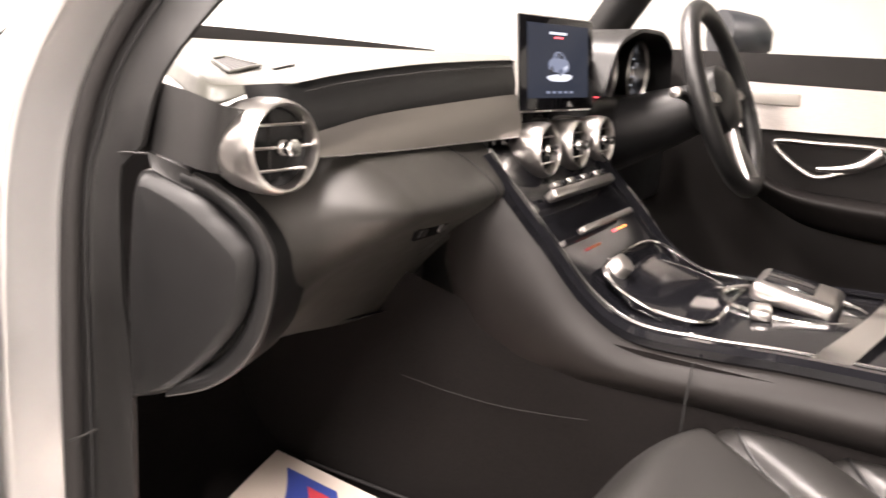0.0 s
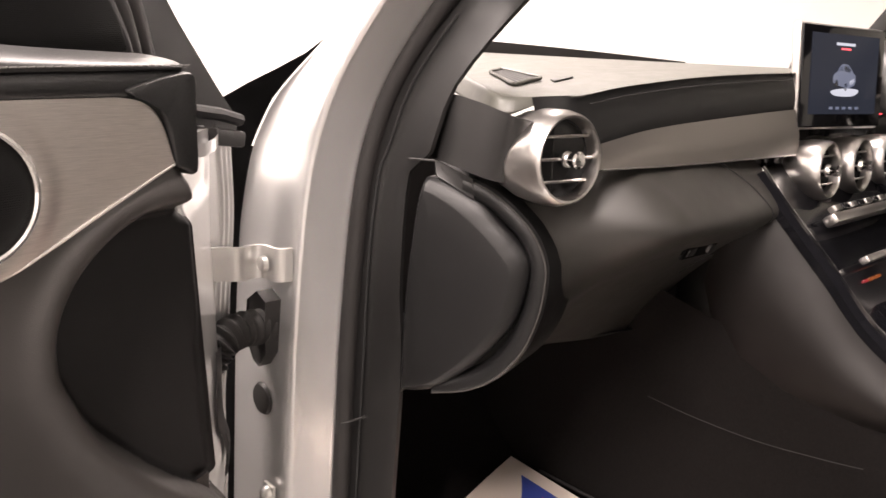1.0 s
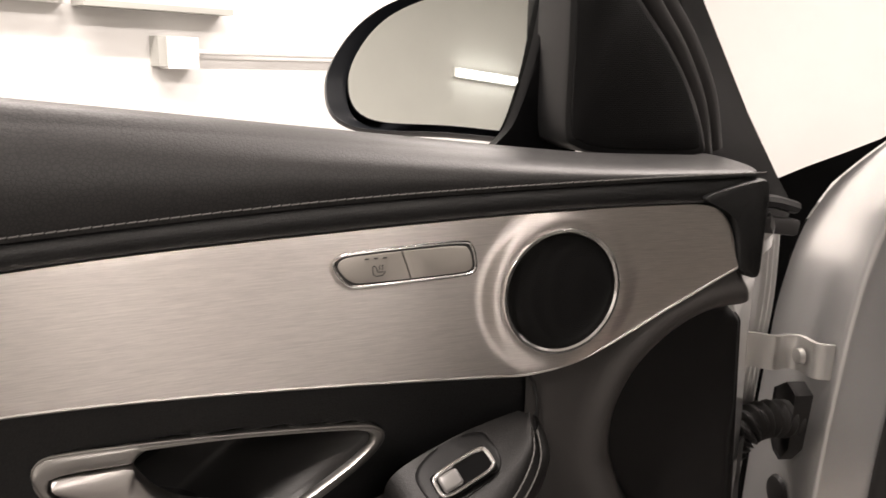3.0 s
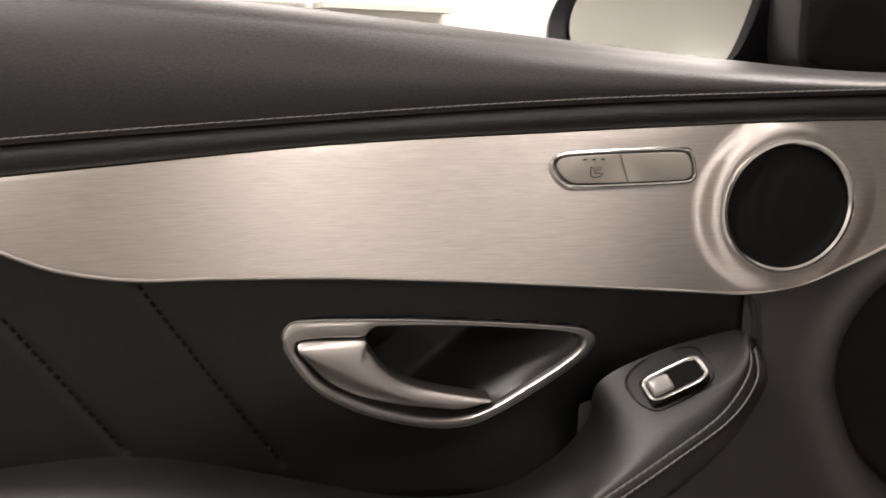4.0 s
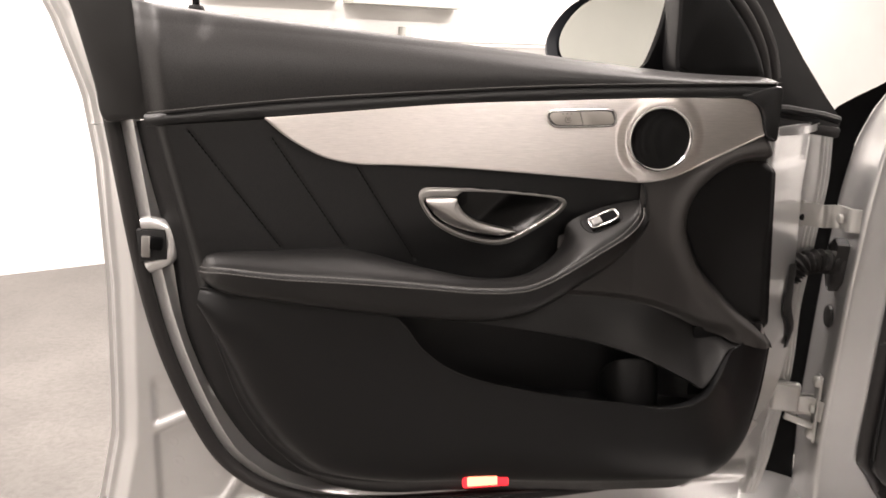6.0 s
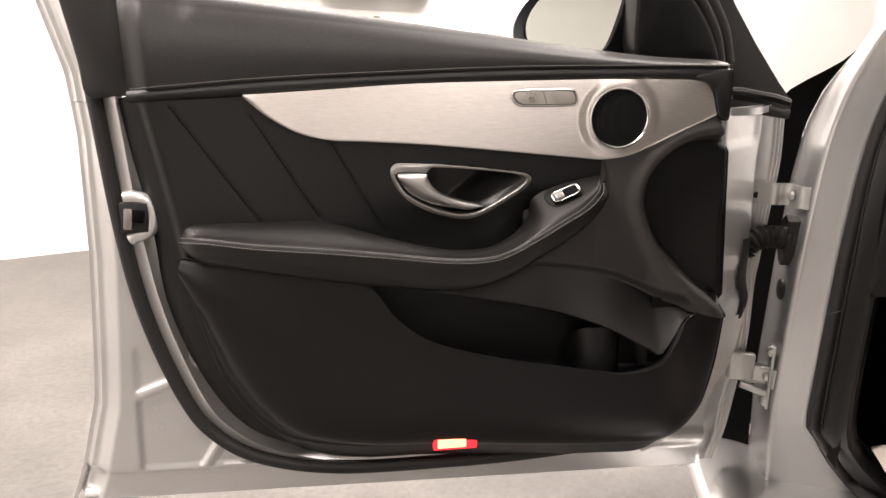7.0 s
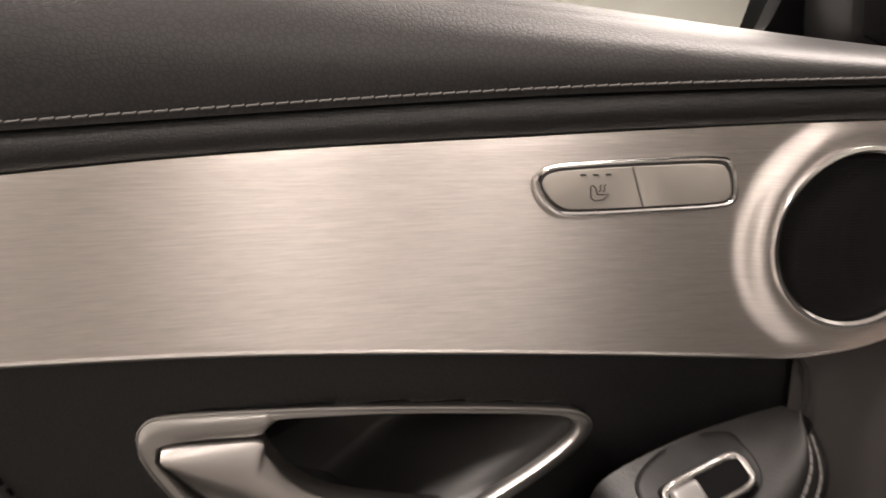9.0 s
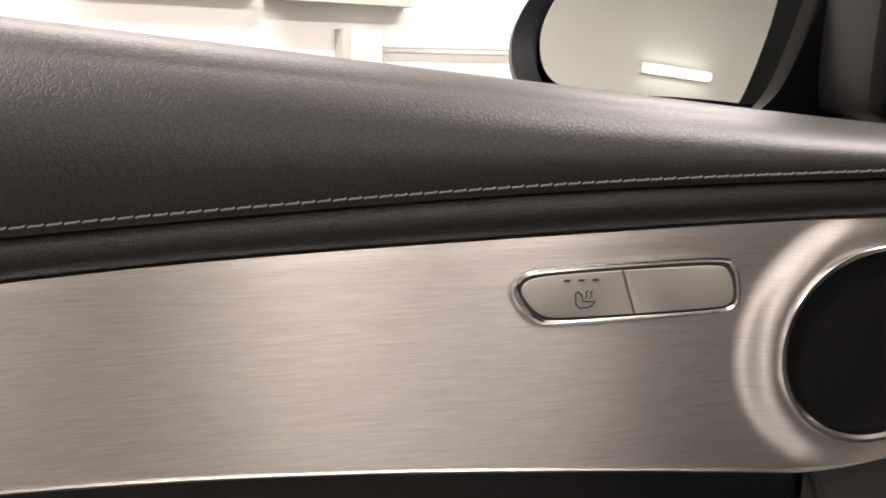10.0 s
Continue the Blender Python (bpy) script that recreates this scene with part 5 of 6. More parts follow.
part("knee_filler", in_car(block((0.18, 0.03, 0.33), 0.008, 2, pose(0.745, -0.185, 0.645))), PLASTIC, dash, "black trim beside the console")

part("centre_panel", in_car(block((0.40, 0.08, 0.15), 0.02, 3, pose(0.865, -0.275, 0.800))), PIANO, dash, "glossy black centre panel behind the vents")
part("fascia_filler", in_car(block((0.16, 0.05, 0.10), 0.02, 3, pose(0.66, -0.275, 0.800))), PLASTIC, dash)

# dash end with fuse cover


def on_end(v, z, out):
    return W(0.14 + 0.415 * (-0.18 - v) - out * 0.92, v - out * 0.38, z)


mid_end = np.array((-0.205, 0.665))


def rim_rail(w, out):
    """The rim's line moved inwards by w and outwards from the end face."""
    rail = []
    for q in RIM:
        d = mid_end - np.array(q)
        rail.append(tuple(on_end(*(np.array(q) + d / np.linalg.norm(d) * w), out)))
    return rail


back_rail = [tuple(W(0.14 + 0.415 * (-0.18 - v) + 0.075, v + 0.02, z)) for v, z in RIM]
part("dash_end", loft([rim_rail(0.075, -0.012), rim_rail(0.026, -0.012), rim_rail(0.021, -0.008), rim_rail(0.016, 0.002), rim_rail(0.010, 0.005), rim_rail(0.003, 0.004), rim_rail(-0.001, 0.0), rim_rail(-0.003, -0.010), back_rail], 60, 54), PLASTIC, dash, "dark end face of the dashboard with a raised rim")
part("rim_edge", tube([Vector(p) for p in spline(rim_rail(0.0005, 0.0030), 60)], 0.0011, 6), KICK, dash, "thin paler line along the rim")
cap_edge = spline([(-0.167, 0.777), (-0.182, 0.793), (-0.232, 0.771), (-0.254, 0.751), (-0.273, 0.733), (-0.288, 0.712), (-0.286, 0.678), (-0.277, 0.644), (-0.260, 0.614), (-0.234, 0.581), (-0.196, 0.546), (-0.159, 0.534), (-0.153, 0.540), (-0.155, 0.653), (-0.160, 0.721)], 105, True)
cap_flat = spline([(-0.171, 0.770), (-0.180, 0.775), (-0.209, 0.761), (-0.235, 0.742), (-0.255, 0.723), (-0.270, 0.704), (-0.269, 0.676), (-0.260, 0.642), (-0.242, 0.612), (-0.218, 0.582), (-0.188, 0.554), (-0.163, 0.543), (-0.158, 0.547), (-0.160, 0.656), (-0.165, 0.723)], 105, True)
verts, faces = [], []
for k, out in ((0.0, -0.012), (0.0, 0.001), (0.06, 0.0032), (0.45, 0.0082), (0.90, 0.0122), (1.0, 0.0126)):
    verts += [tuple(on_end(*(p * (1 - k) + q * k), out)) for p, q in zip(cap_edge, cap_flat)]
for k in (0.6, 0.2, 0.001):
    verts += [tuple(on_end(*(mid_end + (q - mid_end) * k), 0.0126)) for q in cap_flat]
for i in range(8):
    faces += [(i * 105 + k, i * 105 + (k + 1) % 105, (i + 1) * 105 + (k + 1) % 105, (i + 1) * 105 + k) for k in range(105)]
part("fuse_cover", (verts, faces), PLASTIC, dash, "D-shaped black fuse cover with a bevelled edge")
tab = [(-0.181, 0.813), (-0.224, 0.796), (-0.227, 0.774), (-0.184, 0.794)]
part("cover_tab", prism(tab, 0.004, -0.012, 0.0015, lambda a, o, b: on_end(a, b, o)), PLASTIC_GREY, dash, "small tab above the fuse cover")
part("lower_joint", tube([on_end(v, z, 0.0165) for v, z in ((-0.086, 0.475), (-0.102, 0.484), (-0.117, 0.494))], 0.0016, 6), PLASTIC_GREY, dash, "ledge where the sill trim begins")
part("end_block", in_car(loft([[(0.150, -0.12, 0.888), (0.145, -0.13, 0.814)], [(0.146, -0.19, 0.884), (0.141, -0.178, 0.812)], [(0.136, -0.245, 0.879), (0.138, -0.230, 0.806)], [(0.127, -0.288, 0.873), (0.137, -0.266, 0.802)], [(0.134, -0.304, 0.868), (0.150, -0.280, 0.800)], [(0.17, -0.308, 0.862), (0.18, -0.284, 0.798)]], 12, 30)), PLASTIC_GREY, dash, "black moulding beside the vent")
edge = [dash_top(0, t) for t in (0.55, 0.40, 0.28, 0.18, 0.09, 0.03)] + [dash_top(a, 0.0) for a in (0.006, 0.025, 0.05)]
away = [(-0.9, -0.45)] * 5 + [(-0.85, -0.55), (-0.55, -0.85), (-0.1, -1.0), (0.0, -1.0)]
fade = [1, 1, 1, 1, 1, 1, 0.75, 0.25, 0.05]
cap_rail = lambda out, dz: [p + IN * a * out * k + FWD * b * out * k + Vector((0, 0, dz * k)) for p, (a, b), k in zip(edge, away, fade)]
part("corner_cap", loft([cap_rail(-0.004, 0.0012), cap_rail(0.003, 0.0012), cap_rail(0.010, -0.003), cap_rail(0.016, -0.012), cap_rail(0.019, -0.020), cap_rail(0.010, -0.024)], 50, 18), SOFT, dash, "dark soft corner of the upper pad")
part("post_joint", tube([W(*p) for p in spline([(0.117, -0.163, 0.811), (0.120, -0.174, 0.812), (0.124, -0.184, 0.812), (0.128, -0.193, 0.8125)], 14)], 0.0013, 6), RUBBER, dash, "thin ledge where the mouldings meet")


def vent(u, v, z, r, label, deep=0.07, tilt=(0, 0), bars=3):
    ax = (-FWD + IN * tilt[0] + Vector((0, 0, tilt[1]))).normalized()
    c = W(u, v, z)
    ve = part("air_vent", lathe([(r * 0.92, -deep), (r * 1.07, -deep * 0.72), (r * 1.14, -deep * 0.40), (r * 1.13, -deep * 0.12), (r * 1.07, 0.003), (r * 1.01, 0.006), (r * 0.96, 0.0055), (r * 0.935, 0.002), (r * 0.92, -0.010)], c, ax, 48), SATIN, dash, label)
    # shallow cup, its near-black colour standing for the unlit duct
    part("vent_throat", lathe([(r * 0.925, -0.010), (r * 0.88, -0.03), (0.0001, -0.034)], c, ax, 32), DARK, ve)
    side = ax.cross(Vector((0, 0, 1))).normalized()
    up = side.cross(ax)
    for k in range(bars):
        h = (k - (bars - 1) / 2) * r * 0.52
        w = math.sqrt(max((r * 0.92) ** 2 - h * h, 1e-6))
        part("vane", tube([c + up * h - side * w - ax * 0.004, c + up * h - ax * 0.002, c + up * h + side * w - ax * 0.004], 0.0017, 6), SATIN, ve)
    part("vane", tube([c - up * r * 0.8 - ax * 0.02, c + up * r * 0.8 - ax * 0.02], 0.0014, 6), PLASTIC, ve)
    part("knob", lathe([(0.0001, 0.018), (0.007, 0.0178), (0.0090, 0.016), (0.0080, 0.010), (0.0068, 0.006), (0.0098, 0.001), (0.009, -0.004), (0.006, -0.008)], c, ax, 20), CHROME, ve, "silver centre knob")
    return ve


vent(0.182, -0.328, 0.829, 0.043, "round silver side air vent", 0.070, (-0.09, 0.05))
for u in (0.74, 0.865, 0.99):
    vent(u, -0.365, 0.788, 0.039, "round silver centre air vent", 0.06, (0, 0.1))
def quad(a, b, c, d):
    """Bilinear patch: near edge a to b, far edge c to d."""
    a, b, c, d = [np.array(q) for q in (a, b, c, d)]
    return lambda s, t: W(*((a * (1 - s) + b * s) * (1 - t) + (c * (1 - s) + d * s) * t))


def over_pad(u, v, lift):
    """A point on the dash top under (inboard, forward)."""
    best = min((dash_top(a / 60, b / 60) for a in range(0, 24) for b in range(0, 30)), key=lambda p: (p - W(u, v, p.z)).length)
    return (u, v, best.z + lift)


dq = quad(over_pad(0.213, -0.222, 0.0028), over_pad(0.272, -0.209, 0.0028), over_pad(0.294, -0.107, 0.0028), over_pad(0.333, -0.091, 0.0028))
dv = part("demister_grille", grid(dq, 6, 6), DARK, dash, "black demister slot with fine ribs")
for k in range(6):
    part("rib", tube([dq(0.10 + 0.16 * k, 0.04), dq(0.10 + 0.16 * k, 0.96)], 0.0010, 6), PLASTIC_GREY, dv)
part("surround", tube([dq(a, b) + Vector((0, 0, 0.001)) for a, b in spline([(0, 0), (0.5, -0.01), (1, 0), (1.01, 0.5), (1, 1), (0.5, 1.01), (0, 1), (-0.01, 0.5)], 48, True)], 0.0020, 8, True), SOFT, dv)
sq = quad(over_pad(0.268, -0.233, 0.001), over_pad(0.308, -0.228, 0.001), over_pad(0.283, -0.215, 0.001), over_pad(0.322, -0.213, 0.001))
part("sensor_cap", thick(grid(sq, 8, 3), (0, 0, 0.0015)), PLASTIC_GREY, dash, "small grey sensor cover")

# screen on the dash
screen = thing("display_screen", W(0.83, -0.31, 0.85), "upright tablet-style display showing a car picture", "screen")
sm = Matrix.Translation(W(0.822, -0.326, 0.918)) @ Matrix.Rotation(-CAR_TURN - radians(8), 4, "Z") @ pose(0, 0, 0, -6, 0, 0)
part("body", block((0.232, 0.016, 0.152), 0.006, 3, sm), SATIN, screen, "silver-edged housing")
part("bezel", block((0.226, 0.006, 0.146), 0.0025, 2, sm @ pose(0, -0.0075, 0)), PIANO, screen, "glossy black glass front")


def screen_mat():
    m, n, l, b = material("screen_picture", (0.003, 0.003, 0.004), 0.2, spec=0.04)
    b.inputs["Emission Color"].default_value = (0.03, 0.035, 0.05, 1)
    b.inputs["Emission Strength"].default_value = 0.5
    return m


part("picture", block((0.186, 0.002, 0.116), 0.0005, 1, sm @ pose(0, -0.0108, 0.004)), screen_mat(), screen, "dark lit screen")
GLOW_BLUE = glowing("screen_blue", (0.22, 0.26, 0.38), 0.4)
GLOW_WHITE = glowing("screen_white", (0.75, 0.78, 0.88), 0.55)
GLOW_RED = glowing("red_telltale", (1.0, 0.08, 0.10), 1.5)
GLOW_ORANGE = glowing("orange_telltale", (1.0, 0.25, 0.05), 1.3)
small = lambda pts: pic([(0.68 * a - 0.002, 0.62 * b + 0.001) for a, b in pts])
pic = lambda pts: thick(([tuple(sm @ Vector((a, -0.0122, b))) for a, b in pts], [tuple(range(len(pts)))]), tuple(sm.to_3x3() @ Vector((0, 0.001, 0))))
part("car_picture", small([(-0.046, -0.014), (-0.047, 0.000), (-0.040, 0.008), (-0.030, 0.012), (-0.022, 0.024), (-0.010, 0.030), (0.010, 0.029), (0.024, 0.020), (0.034, 0.010), (0.044, 0.004), (0.046, -0.010), (0.040, -0.020), (0.016, -0.028), (-0.006, -0.024), (-0.030, -0.020)]), GLOW_BLUE, screen, "small drawn blue-grey car")
part("car_picture", small([(-0.027, 0.013), (-0.019, 0.023), (-0.008, 0.027), (-0.006, 0.013)]), PIANO, screen, "dark drawn side window")
part("car_picture", small([(-0.003, 0.013), (-0.003, 0.027), (0.010, 0.026), (0.024, 0.017), (0.022, 0.010)]), PIANO, screen, "dark drawn windscreen")
for wx, wz in ((-0.032, -0.016), (0.006, -0.024)):
    part("car_picture", small([(wx + 0.007 * math.cos(q), wz + 0.009 * math.sin(q)) for q in np.linspace(0, 2 * math.pi, 16, endpoint=False)]), PIANO, screen, "dark drawn wheel")
part("car_picture", small([(0.020, -0.010), (0.042, -0.002), (0.042, -0.012), (0.024, -0.020)]), GLOW_WHITE, screen, "pale drawn grille")
part("caption_bar", pic([(-0.030, 0.046), (0.022, 0.046), (0.022, 0.050), (-0.030, 0.050)]), GLOW_WHITE, screen, "plain light bar of text")
part("caption_bar", pic([(-0.016, 0.040), (0.010, 0.040), (0.010, 0.0425), (-0.016, 0.0425)]), GLOW_RED, screen, "thin red bar")
for k in range(5):
    part("caption_bar", pic([(-0.040 + 0.018 * k, -0.047), (-0.030 + 0.018 * k, -0.047), (-0.030 + 0.018 * k, -0.043), (-0.040 + 0.018 * k, -0.043)]), GLOW_BLUE, screen)
part("floor_glow", pic(spline([(-0.038, -0.020), (0.0, -0.016), (0.038, -0.018), (0.024, -0.027), (-0.024, -0.027)], 24, True)), GLOW_WHITE, screen, "pale floor under the drawn car")
part("foot", in_car(block((0.05, 0.05, 0.09), 0.008, 2, pose(0.80, -0.29, 0.87))), PLASTIC, screen)

# ---- centre console ----
con = thing("centre_console", W(0.82, -0.6, 0.25), "black centre console with chrome-edged piano lacquer", "console")
PROF = [(-0.325, 0.790), (-0.36, 0.752), (-0.40, 0.712), (-0.44, 0.673), (-0.50, 0.612), (-0.567, 0.578), (-0.66, 0.577), (-0.77, 0.585), (-0.95, 0.590), (-1.25, 0.60)]


def con_top(s, t):
    v, z = spline(PROF, 80)[round(s * 79)]
    u = 0.622 + 0.345 * t
    return W(u, v + 0.02 * math.sin(math.pi * t), z + 0.010 * math.sin(math.pi * t))


part("lacquer_panel", grid(con_top, 80, 20), PIANO, con, "glossy black console face")
for u in (0.618, 0.970):
    pts = [W(u, v, z + 0.004) for v, z in spline(PROF, 80)]
    part("chrome_edge", tube(pts, 0.0040, 8), CHROME if u < 0.7 else PIANO, con, "polished edge strip")
    pts = [W(u + (-0.018 if u < 0.7 else 0.018), v - 0.004, z - 0.006) for v, z in spline(PROF, 80)]
    part("edge_band", tube(pts, 0.014, 8), PIANO, con)


def con_side(s, t):
    v, z = spline(PROF, 80)[round(s * 79)]
    low = float(np.interp(v, [-1.25, -0.67, -0.53, -0.44, -0.38, -0.34, -0.32], [0.50, 0.498, 0.492, 0.500, 0.525, 0.575, 0.64]))
    k = t ** 1.1
    u = 0.596 - 0.035 * math.sin(math.pi * min(t * 0.9, 1))
    return W(u, v - 0.015 + 0.06 * k * (1 - s), z - 0.012 + (low - z + 0.012) * k)


part("side_panel", grid(con_side, 80, 24), CONSOLE, con, "dark grey moulded console side")
prof_z = lambda v: float(np.interp(-v, [-a for a, b in PROF], [b for a, b in PROF]))
part("side_panel", in_car(grid(lambda s, t: (0.992, -0.33 - 0.92 * s, 0.14 + (prof_z(-0.33 - 0.92 * s) - 0.012 - 0.14) * t), 24, 6)), PLASTIC, con)
part("side_seam", tube([W(0.566, -0.665, 0.565), W(0.556, -0.664, 0.52), W(0.560, -0.662, 0.47)], 0.0012, 5), DARK, con)
part("side_panel", in_car(grid(lambda s, t: (0.578 + 0.012 * math.sin(math.pi * t), 0.24 - 1.5 * s, 0.14 + (0.42 + 0.06 * smooth(0.45, 0.2, s)) * t), 30, 10)), CARPET, con, "carpeted lower console side")
part("carpet_seam", tube([W(0.570, v, z) for v, z in spline([(-0.222, 0.427), (-0.305, 0.423), (-0.397, 0.425), (-0.479, 0.435), (-0.534, 0.444)], 40)], 0.0007, 5), THREAD_DARK, con, "thin dark carpet seam")
# climate bar and keys
bar = part("climate_bar", in_car(block((0.25, 0.022, 0.016), 0.005, 2, pose(0.80, -0.405, 0.728, -42, 0, 0))), SATIN, con, "silver climate control bar")
for k in range(8):
    part("key", in_car(block((0.022, 0.012, 0.009), 0.002, 2, pose(0.702 + k * 0.028, -0.399, 0.741, -42, 0, 0))), PIANO if k % 2 else SATIN, bar)
bar = part("media_bar", in_car(block((0.22, 0.014, 0.010), 0.003, 2, pose(0.80, -0.452, 0.680, -42, 0, 0))), LEVER, con, "row of grey media keys")
for k in range(3):
    part("telltale", in_car(block((0.014, 0.004, 0.004), 0.001, 1, pose(0.79 + 0.022 * k, -0.47, 0.668, -42, 0, 0))), GLOW_ORANGE if k else GLOW_RED, bar, "small lit indicator")
part("dial", lathe([(0.0001, 0.02), (0.016, 0.019), (0.018, 0.004), (0.021, 0.0)], W(0.73, -0.50, 0.622), (-FWD * 0.7 + Vector((0, 0, 0.7))), 24), LEVER, con, "round grey dial")
tray = [(0.675, -0.50, 0.628), (0.80, -0.49, 0.636), (0.930, -0.50, 0.628), (0.944, -0.58, 0.592), (0.930, -0.655, 0.588), (0.80, -0.66, 0.588), (0.675, -0.655, 0.588), (0.662, -0.58, 0.592)]
tf = part("tray_frame", tube([W(*p) for p in spline(tray, 60, True)], 0.0032, 8, True), CHROME, con, "chrome-framed tray")
lid = spline(tray, 60, True)
part("tray_lid", grid(lambda k, t: W(*((lid[(52 + round(k * 30)) % 60] * (1 - t) + lid[(52 - round(k * 30)) % 60] * t) - np.array((0, 0, 0.001 + 0.016 * smooth(0.0, 0.12, t) * smooth(1.0, 0.88, t) * smooth(0.0, 0.12, k) * smooth(1.0, 0.88, k))))), 31, 24), PIANO, tf, "glossy black tray lid")
pad_t = part("touchpad", in_car(block((0.115, 0.12, 0.030), 0.012, 3, pose(0.825, -0.745, 0.610, 8, 0, 0))), SATIN, con, "silver touchpad over a rotary knob")
part("pad_surface", in_car(block((0.075, 0.07, 0.006), 0.003, 2, pose(0.825, -0.735, 0.627, 8, 0, 0))), PIANO, pad_t)
part("selector_ring", tube([W(0.825 + 0.085 * math.cos(a), -0.74 + 0.10 * math.sin(a), 0.592) for a in np.linspace(0, 2 * math.pi, 40, endpoint=False)], 0.005, 8, True), CHROME, con, "chrome surround")
part("selector_key", in_car(block((0.05, 0.03, 0.016), 0.006, 2, pose(0.74, -0.71, 0.598, 0, 0, 12))), SATIN, con, "silver drive selector key")
part("side_clip", in_car(loft([[(0.60, -0.79, 0.592), (0.60, -0.835, 0.592)], [(0.68, -0.82, 0.606), (0.69, -0.86, 0.606)], [(0.80, -0.85, 0.616), (0.82, -0.89, 0.616)], [(0.95, -0.86, 0.610), (0.97, -0.90, 0.610)]], 8, 16)), CHROME, con, "bright metal clasp")
part("armrest_lid", in_car(block((0.30, 0.36, 0.07), 0.03, 4, pose(0.795, -1.06, 0.62))), LEATHER, con, "black padded console lid")

# ---- steering wheel, column, cluster ----
wheel = thing("steering_wheel", W(1.22, -0.50, 0.87), "leather-covered steering wheel with silver spokes", "steering wheel")
wc, wn = W(1.22, -0.52, 0.868), (-FWD + Vector((0, 0, 0.42))).normalized()
ws_ = IN.normalized()
wu = wn.cross(ws_).normalized()
wu = wu if wu.z > 0 else -wu
ring = [wc + ws_ * 0.182 * math.cos(a) + wu * 0.182 * math.sin(a) for a in np.linspace(0, 2 * math.pi, 64, endpoint=False)]
part("rim", tube(ring, 0.0175, 12, True), LEATHER, wheel, "black leather rim")
part("hub", lathe([(0.0001, 0.03), (0.05, 0.026), (0.068, 0.012), (0.072, -0.02), (0.05, -0.05)], wc - wn * 0.01, wn, 32), PLASTIC, wheel, "round black airbag cover")
for a in (0.05, math.pi - 0.05, -math.pi / 2 - 0.25, -math.pi / 2 + 0.25):
    d = ws_ * math.cos(a) + wu * math.sin(a)
    sp = part("spoke", tube([wc + d * 0.06 - wn * 0.008, wc + d * 0.11 - wn * 0.006, wc + d * 0.170], 0.016, 8, False, 0.45), PLASTIC if abs(a) < 3.2 and abs(math.sin(a)) < 0.5 else SATIN, wheel, "wheel spoke")
    if abs(math.sin(a)) < 0.5:
        part("spoke_keys", tube([wc + d * 0.085 + wn * 0.004, wc + d * 0.125 + wn * 0.004], 0.012, 8, False, 0.5), SATIN, sp, "silver spoke keys")
part("column", tube([wc - wn * 0.03, wc - wn * 0.12, wc - wn * 0.25], lambda f: 0.045 + 0.03 * f, 16), PLASTIC, wheel, "black column shroud")
for k, du in enumerate((-0.11, 0.11)):
    st = part("stalk", tube([wc - wn * 0.05, wc - wn * 0.045 + ws_ * du * 0.8 + wu * 0.02, wc - wn * 0.04 + ws_ * du * 1.55 + wu * 0.03], 0.009, 8), PLASTIC, wheel, "column stalk")
    part("stalk_tip", lathe([(0.0001, 0.02), (0.010, 0.018), (0.011, 0.0)], wc - wn * 0.04 + ws_ * du * 1.55 + wu * 0.03, ws_ * du, 12), SATIN, st)
clu = thing("instrument_cluster", W(1.22, -0.28, 0.90), "hooded instrument cluster with twin dials", "instrument")
part("hood", in_car(thick(loft([[(1.02, -0.345, 0.87), (1.06, -0.35, 0.955), (1.15, -0.355, 0.99), (1.24, -0.355, 0.995), (1.33, -0.355, 0.99), (1.42, -0.35, 0.955), (1.45, -0.345, 0.87)], [(1.03, -0.15, 0.88), (1.06, -0.15, 0.955), (1.15, -0.14, 0.98), (1.24, -0.14, 0.985), (1.33, -0.14, 0.98), (1.42, -0.15, 0.955), (1.44, -0.15, 0.88)]], 40, 8), (0, 0, -0.008))), PLASTIC, clu, "soft black hood")
for u in (1.13, 1.34):
    di = part("dial", lathe([(0.066, 0.0), (0.072, 0.03), (0.068, 0.034), (0.062, 0.028), (0.060, 0.0)], W(u, -0.27, 0.905), -FWD, 36), SATIN, clu, "silver dial tube")
    part("dial_face", lathe([(0.0001, 0.004), (0.061, 0.003)], W(u, -0.27, 0.905), -FWD, 32), PIANO, di)
    part("numerals", merged(*[block((0.006, 0.002, 0.003), 0, 1, Matrix.Translation(W(u + 0.048 * math.cos(a), -0.276, 0.905 + 0.048 * math.sin(a)))) for a in np.linspace(-0.6, 3.7, 11)]), GLOW_WHITE, di, "lit scale marks", kind="stuff")
part("warning_lamp", in_car(block((0.016, 0.003, 0.008), 0.001, 1, pose(1.075, -0.31, 0.862))), GLOW_RED, clu, "lit red warning lamp")
part("cluster_back", in_car(block((0.42, 0.02, 0.14), 0.01, 2, pose(1.235, -0.25, 0.91))), PIANO, clu)
part("lower_shroud", in_car(block((0.55, 0.10, 0.26), 0.03, 3, pose(1.30, -0.27, 0.73))), PLASTIC, dash, "black lower dash by the wheel")

# ---- driver's door ----
dd = thing("driver_door", W(1.62, -0.7, 0.3), "closed far door with aluminium trim and leather", "car door")
part("panel", in_car(thick(grid(lambda s, t: (1.60 - 0.02 * math.sin(math.pi * t), -0.18 - 1.25 * s, 0.30 + 0.665 * t), 20, 20), (0.05, 0, 0))), CONSOLE, dd, "black leather panel")
part("metal_trim", in_car(thick(grid(lambda s, t: (1.572, -0.40 - 0.85 * s, 0.792 + 0.012 * s + (0.108 - 0.022 * s) * t), 24, 10), (0.01, 0, 0))), ALU, dd, "brushed aluminium trim strip")
